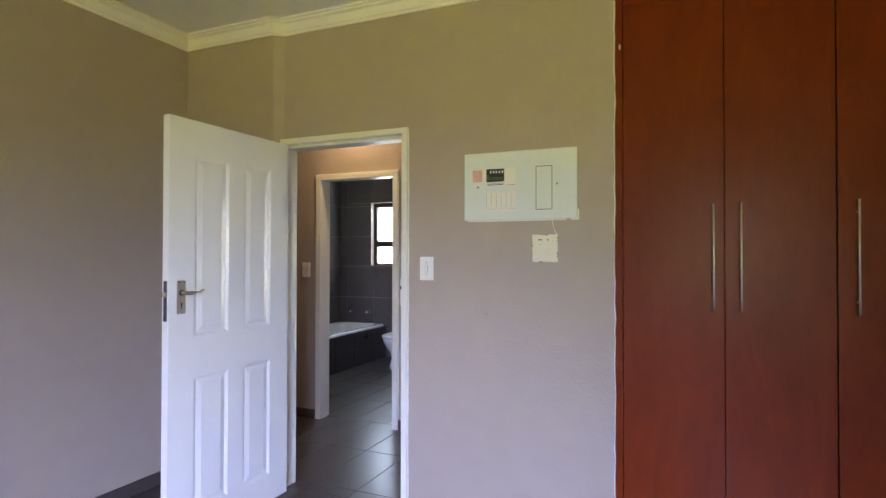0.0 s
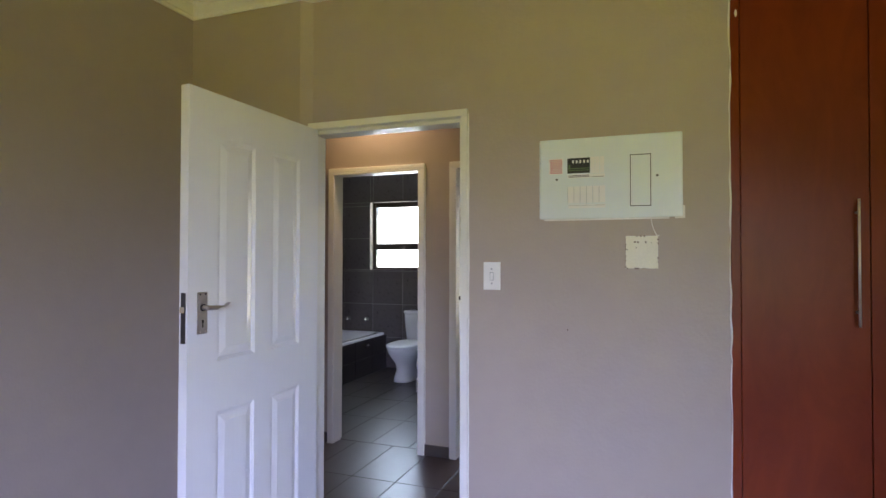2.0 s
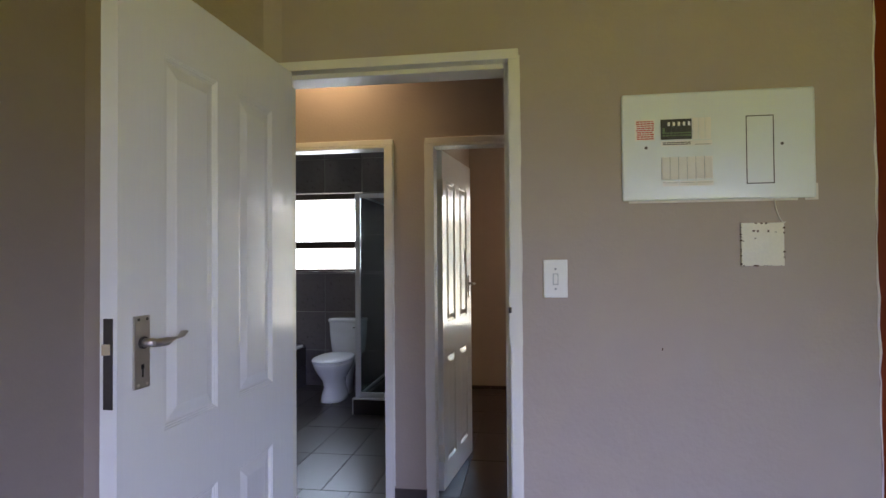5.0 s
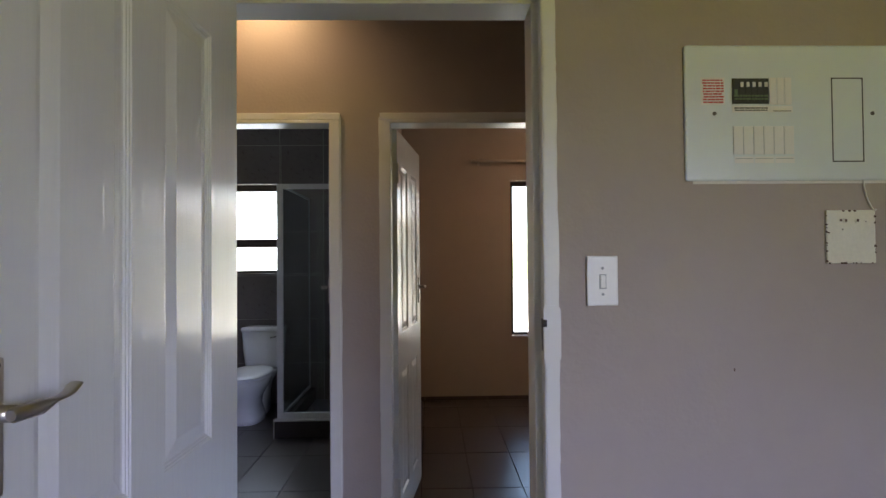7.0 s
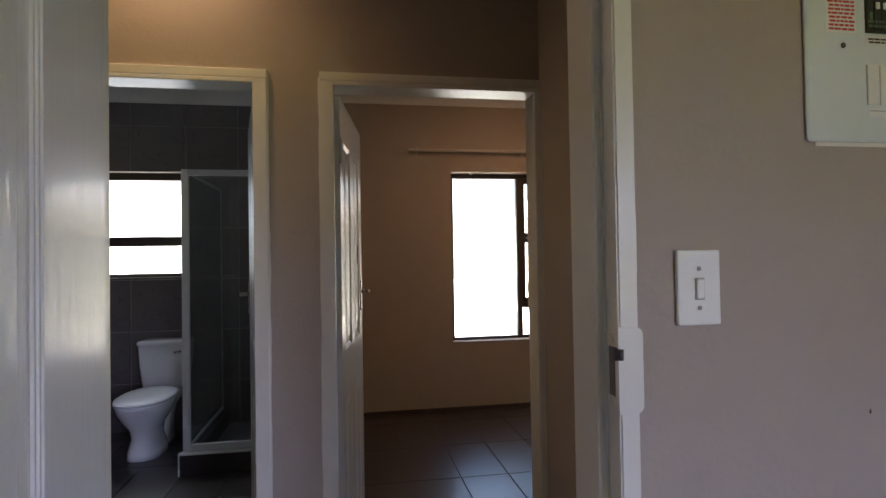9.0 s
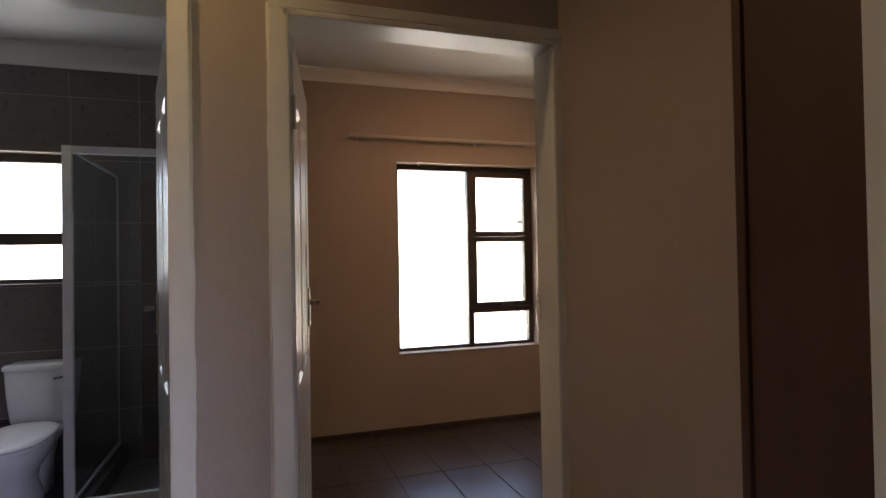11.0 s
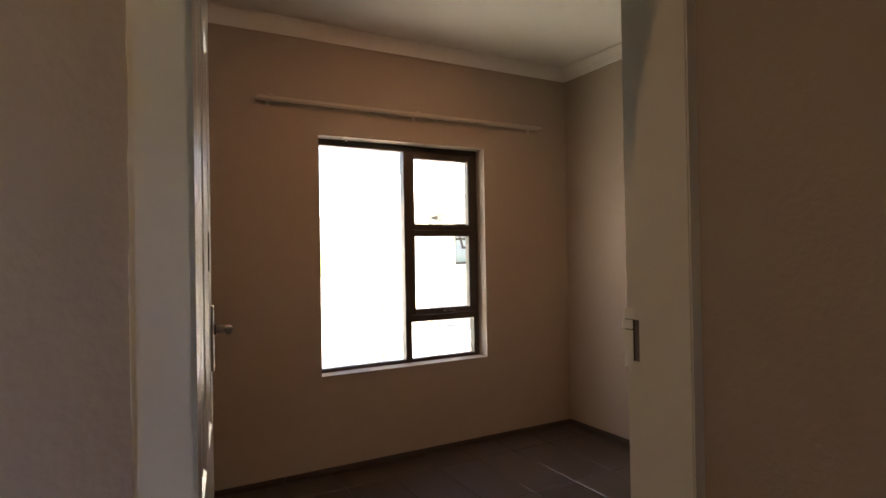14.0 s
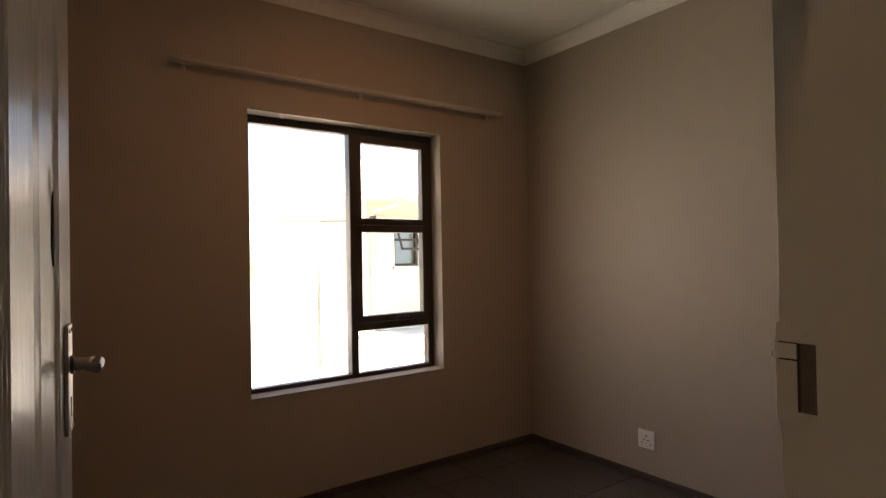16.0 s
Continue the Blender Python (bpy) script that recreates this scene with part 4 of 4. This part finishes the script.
plate = thing("blanking_plate", pose(-0.312, A0, 1.352), "cream painted square blanking plate with rusty edges", "blanking plate")
part("cover", box((0, -0.007, 0), (0.124, 0.0, 0.133), 0.002), CREAMP, plate)
for x in (0.047, 0.077):
    part("screw", tube([(x, -0.0065, 0.107), (x, -0.0095, 0.107)], 0.0055, 12), CREAMP, plate)
    part("screw_slot", boxes(((x - 0.002, -0.0100, 0.1035), (x + 0.003, -0.0090, 0.1105))), RUST, plate)
random.seed(21)
for k in range(30):
    side = k % 4
    r = random.uniform(0.0010, 0.0032)
    x, z = [(random.uniform(0, 0.124), 0.001), (0.0, random.uniform(0, 0.133)), (0.123, random.uniform(0.02, 0.13)), (random.uniform(0.0, 0.124), 0.131 if k % 3 else random.uniform(0.05, 0.12))][side]
    part("rust_chip", loft([(0, 0, 0, r * random.uniform(0.8, 2.0), r, 2), (0.0008, 0, 0, r * 0.6, r * 0.6, 2)], 7), RUST, plate).matrix_basis = pose(x, -0.0068, z, 90)
part("rust_chip", loft([(0, 0, 0, 0.008, 0.0035, 2), (0.0008, 0, 0, 0.006, 0.002, 2)], 7), RUST, plate).matrix_basis = pose(0.038, -0.0068, 0.108, 90, 0, 20)
cable = thing("cable", pose(-0.214, A0, 1.485), "thin off-white cable from board to plate", "cable")
part("cable", tube([(0.0, -0.003, 0.078), (0.002, -0.005, 0.055), (0.008, -0.005, 0.03), (0.017, -0.006, 0.008), (0.026, -0.006, -0.002), (0.030, -0.005, 0.002)], 0.0018, 8), CAULK, cable, smooth=True)


def light_switch(m, label):
    s = thing("light_switch", m, label, "light switch", "light switches")
    part("cover", box((-0.0385, -0.009, -0.0615), (0.0385, 0.0, 0.0615), 0.003), PLASW, s)
    # a grey flat paints the shaded gap round the rocker
    part("surround", boxes(((-0.0085, -0.0100, -0.020), (0.0085, -0.0085, 0.016))), PLASG, s)
    part("rocker", box((-0.0065, -0.0135, -0.018), (0.0065, -0.0095, 0.014), 0.002), PLASW, s)
    for z in (-0.033, 0.031):
        part("screw", tube([(0, -0.0085, z), (0, -0.0105, z)], 0.0036, 10), PLASG, s)
    return s


light_switch(pose(-0.8775, A0, 1.3145), "white single-rocker light switch on greige wall")
light_switch(pose(-2.616, B0, 1.262), "white light switch on the hall wall")

sock = thing("wall_socket", pose(CX1, 5.393, 0.242, 0, 0, -90), "white square wall socket above the skirting", "socket")
part("cover", box((-0.055, -0.009, -0.055), (0.055, 0.0, 0.055), 0.003), PLASW, sock)
for x, z, r in ((0.0, 0.020, 0.006), (-0.014, -0.004, 0.005), (0.014, -0.004, 0.005), (-0.03, -0.026, 0.004), (0.0, -0.028, 0.003), (0.03, -0.026, 0.004)):
    # black discs paint the shade in the pin holes
    part("pin_hole", tube([(x, -0.0085, z), (x, -0.0094, z)], r, 10), HOLE_SHADE, sock)
part("rocker", box((0.026, -0.013, 0.012), (0.042, -0.0085, 0.034), 0.002), PLASW, sock)

scuff = thing("wall_scuff", pose(-0.548, A0, 1.090), "tiny dark scuff mark on the greige wall", "scuff mark")
part("mark", loft([(0, 0, 0, 0.0022, 0.0045, 2), (0.0006, 0, 0, 0.001, 0.003, 2)], 7), RUST, scuff).matrix_basis = pose(0, 0, 0, 90)

# ---- hall: narrow cupboard in the end wall ----
hc = thing("hall_cupboard", pose(HX1, 2.63, 0), "dark brown timber cupboard door and trim, closed", "cupboard")
part("trim", box((-0.022, 0.195, 0.002), (0.0, 0.215, 2.05), 0.002), DARKWOOD, hc)
part("door", box((-0.014, -0.215, 0.01), (0.0, 0.194, 2.05), 0.002), DARKWOOD, hc)

# ---- bathroom ----
bath = thing("bathtub", pose(BX0 + 0.006, 4.658, 0), "white bathtub built into a black tiled surround", "bathtub")
part("surround", slab("x", 0.700, 0.738, 0, 1.694, 0.0, 0.425), GROUTD, bath)
part("surround", boxes(((0.0, 0.0, 0.0), (0.699, 0.10, 0.425))), GROUTD, bath)
cx, cy = 0.372, 0.847
part("tub", loft([(0.426, cx, cy, 0.371, 0.846, 14), (0.446, cx, cy, 0.374, 0.847, 14), (0.456, cx, cy, 0.366, 0.840, 12), (0.456, cx, cy, 0.315, 0.775, 7),
                  (0.440, cx, cy, 0.300, 0.76, 6), (0.25, cx, cy, 0.26, 0.70, 5), (0.10, cx, cy, 0.21, 0.62, 4), (0.07, cx, cy, 0.10, 0.5, 3)], 64, cap_first=False), PORC, bath, smooth=True)
part("inspection_pull", tube([(0.752, 1.13, 0.345), (0.767, 1.14, 0.36), (0.770, 1.16, 0.365), (0.767, 1.18, 0.36), (0.752, 1.19, 0.345)], 0.008, 8), CHROME, bath, smooth=True)
part("inspection_plate", tube([(0.744, 1.16, 0.355), (0.750, 1.16, 0.355)], 0.035, 20), CHROME, bath)
for x in (-3.940, -3.673):
    tap = thing("bath_tap", pose(x, W0 - 0.009, 0.615), "chrome wall-mounted bath tap", "tap", "bath taps")
    part("flange", tube([(0, 0, 0), (0, -0.008, 0)], 0.028, 20), CHROME, tap)
    part("stem", tube([(0, -0.006, 0), (0, -0.05, 0)], 0.011, 12), CHROME, tap, smooth=True)
    part("knob", tube([(0, -0.045, 0), (0, -0.052, 0), (0, -0.075, 0), (0, -0.08, 0)], [0.018, 0.024, 0.022, 0.014], 16), CHROME, tap, smooth=True)

toilet = thing("toilet", pose(-2.874, 0.13, 0), "white close-coupled porcelain toilet with closed lid", "toilet")
part("pan", loft([(0.001, 0, 5.66, 0.118, 0.205, 2.6), (0.05, 0, 5.66, 0.112, 0.200, 2.6), (0.15, 0, 5.66, 0.090, 0.170, 2.4), (0.23, 0, 5.65, 0.100, 0.190, 2.3),
                  (0.31, 0, 5.64, 0.145, 0.240, 2.3), (0.37, 0, 5.64, 0.172, 0.275, 2.3), (0.415, 0, 5.64, 0.180, 0.290, 2.3), (0.428, 0, 5.64, 0.176, 0.286, 2.3)], 40), PORC, toilet, smooth=True)
part("trap", loft([(0.001, 0, 5.93, 0.09, 0.16, 3), (0.2, 0, 5.95, 0.085, 0.14, 3), (0.30, 0, 5.98, 0.10, 0.14, 3), (0.40, 0, 6.0, 0.16, 0.16, 4), (0.420, 0, 6.0, 0.16, 0.16, 4)], 28), PORC, toilet, smooth=True)
part("seat", loft([(0.430, 0, 5.635, 0.182, 0.295, 2.3), (0.438, 0, 5.635, 0.187, 0.300, 2.3), (0.448, 0, 5.635, 0.184, 0.297, 2.3)], 40), SEATP, toilet, angle=50)
part("lid", loft([(0.450, 0, 5.635, 0.184, 0.297, 2.3), (0.458, 0, 5.635, 0.190, 0.302, 2.3), (0.470, 0, 5.64, 0.186, 0.297, 2.3), (0.479, 0, 5.65, 0.155, 0.255, 2.3), (0.482, 0, 5.65, 0.08, 0.14, 2.2)], 40), SEATP, toilet, angle=60)
cis = part("cistern", loft([(0.421, 0, 6.105, 0.155, 0.080, 6), (0.45, 0, 6.105, 0.168, 0.090, 6), (0.60, 0, 6.100, 0.182, 0.098, 7), (0.735, 0, 6.098, 0.190, 0.102, 7)], 40), PORC, toilet, smooth=True)
part("cistern_lid", loft([(0.736, 0, 6.096, 0.192, 0.104, 7), (0.742, 0, 6.096, 0.199, 0.109, 7), (0.762, 0, 6.096, 0.199, 0.109, 7), (0.775, 0, 6.098, 0.190, 0.100, 6), (0.778, 0, 6.098, 0.15, 0.07, 5)], 40), PORC, cis, angle=50)
part("flush_lever", tube([(0.135, 6.00, 0.695), (0.135, 5.985, 0.695), (0.115, 5.98, 0.692), (0.09, 5.98, 0.688)], 0.007, 8), CHROME, cis, smooth=True)
for s in (-1, 1):
    part("seat_hinge", tube([(s * 0.08, 5.90, 0.455), (s * 0.08 + s * 0.03, 5.90, 0.455)], 0.014, 10), SEATP, toilet, smooth=True)

# the pan sits low, the cistern reaches down to it
for piece in list(toilet.children) + list(cis.children):
    for v in piece.data.vertices:
        v.co.z = float(np.interp(v.co.z, (0, 0.421, 0.49, 0.74, 0.80), (0, 0.375, 0.435, 0.722, 0.780)))

SX, SY = -2.475, 5.287
sh = thing("shower_enclosure", pose(SX, SY, 0), "white framed glass shower enclosure on a tiled plinth", "shower")
part("plinth", boxes(((-0.03, -0.04, 0.0), (0.06, 1.06, 0.145)), ((0.06, -0.04, 0.0), (BX1 - SX - 0.012, 0.05, 0.135))), GROUTD, sh)
part("plinth_trim", boxes(((-0.044, -0.054, 0.134), (BX1 - SX - 0.012, 0.0, 0.146)), ((-0.044, -0.054, 0.002), (-0.036, -0.046, 0.134)), bevel=0.002), WALU, sh)
part("tray", boxes(((0.061, 0.051, 0.0), (BX1 - SX - 0.012, 1.06, 0.03))), WTILE, sh)
SW = BX1 - SX - 0.012
frame_front = part("front_frame", boxes(((-0.022, -0.018, 0.147), (0.022, 0.018, 1.975)), ((0.022, -0.017, 1.935), (SW, 0.017, 1.974)), ((0.022, -0.017, 0.147), (SW, 0.017, 0.190)),
                                        ((SW - 0.03, -0.0175, 0.19), (SW, 0.0175, 1.935)), bevel=0.003), WALU, sh)
g = part("glass_panel", boxes(((0.022, -0.003, 0.188), (SW - 0.03, 0.003, 1.937))), SHGLASS, frame_front)
g.visible_shadow = False
side = part("side_frame", boxes(((-0.009, 0.02, 1.955), (0.009, 1.06, 1.973)), ((-0.012, 0.02, 0.147), (0.012, 1.06, 0.170)), ((-0.009, 1.045, 0.171), (0.009, 1.06, 1.954)), bevel=0.002), GREYF, sh)
g = part("glass_panel", boxes(((-0.003, 0.02, 0.169), (0.003, 1.046, 1.956))), SHGLASS, side)
g.visible_shadow = False

# ---- tiles last ----
random.seed(7)
TX, TY = 0.305, 0.615
ys = [3.63 + TY * k for k in range(-11, 6)]
for nm, off in (("floor_bedroom", 0.117), ("floor_hall", 0.117), ("floor_bathroom", 0.238), ("floor_second_bedroom", 0.160)):
    f = floors[nm]
    bb = [v.co for v in f.data.vertices]
    x0, x1, y0, y1 = min(v.x for v in bb), max(v.x for v in bb), min(v.y for v in bb), max(v.y for v in bb)
    lay_tiles(f, pose(0, 0, -0.008), x0, x1, y0, y1, [off + TX * k for k in range(-16, 8)], ys, 0.008, FTILE)

tw = 0.4225
zs = [0.385 + tw * k for k in range(6)]
xs = [-3.18 + tw * k for k in range(-3, 5)]
beds = []
for nm, bm in (("tile_bed_rear", slab("y", W0 - 0.0015, W0, BX0, BX1, 0, CZR - 0.13, [WIN_B])), ("tile_bed_west", slab("x", BX0 - 0.0075, BX0 - 0.001, B1, W0, 0, CZR - 0.13)), ("tile_bed_east", slab("x", BX1 - 0.0015, BX1 - 0.0005, B1, W0, 0, CZR - 0.13))):
    beds.append(structure(nm, bm, GROUTL, "charcoal ceramic wall tiles with pale grout joints", "wall tiles"))
ZT = CZR - 0.13
lay_tiles(beds[0], pose(0, W0 - 0.0015, 0, 90), BX0, BX1, 0, ZT, xs, zs, 0.006, WTILE, [WIN_B])
lay_tiles(beds[1], pose(BX0 - 0.001, 0, 0, 90, 0, 90), B1, W0, 0, ZT, [W0 - tw * k for k in range(1, 7)], zs, 0.006, WTILE)
m = pose(BX1 - 0.0015, 0, 0, 90, 0, -90)
lay_tiles(beds[2], m, -W0, -B1, 0, ZT, [-W0 + tw * k for k in range(1, 7)], zs, 0.006, WTILE)
# window reveal in the bathroom, bath surround, shower plinth
lay_tiles(bath, pose(0.738, 0, 0, 90, 0, 90), 0.0, 1.694, 0.0, 0.425, [0.47, 0.88, 1.29], [0.21], 0.006, BTILE)
lay_tiles(sh, pose(0, -0.04, 0, 90), -0.03, SW, 0.0, 0.134, [0.32], [], 0.005, BTILE)
lay_tiles(sh, pose(-0.03, 0, 0, 90, 0, -90), -1.06, 0.04, 0.0, 0.134, [-0.6, -0.2], [], 0.005, BTILE)


def skirting(name, m, u0, u1, off=0.0, top=0.080):
    b = thing(name, Matrix.Identity(4), "dark brown tile skirting along the wall", "skirting", kind="structure")
    lay_tiles(b, m, u0, u1, 0.0005, top, [off + 0.61 * k for k in range(-8, 9)], [], 0.009, SKIRT, joint=0.003)


skirting("baseboard_west", pose(XL, 0, 0, 90, 0, 90), YB, 2.196, 0.27)
skirting("baseboard_nib", pose(0, 2.196, 0, 90), XL + 0.01, -1.862)
skirting("baseboard_north", pose(0, A0, 0, 90), DOOR_A[1], 0.073)
skirting("baseboard_hall", pose(0, B0, 0, 90), HX0, DOOR_B[0], -2.9)
skirting("baseboard_hall_between", pose(0, B0, 0, 90), DOOR_B[1], DOOR_C[0], -1.2)
skirting("baseboard_hall_east", pose(HX1, 0, 0, 90, 0, -90), -B0 + 0.012, -2.86, 0.2)
skirting("baseboard_rear", pose(0, W0, 0, 90), CX0, CX1, -0.75, 0.040)
skirting("baseboard_bedroom_east", pose(CX1, 0, 0, 90, 0, -90), -W0 + 0.01, -B1, -4.98, 0.040)
skirting("baseboard_partition", pose(CX0, 0, 0, 90, 0, 90), B1, W0 - 0.01, 0.1, 0.040)
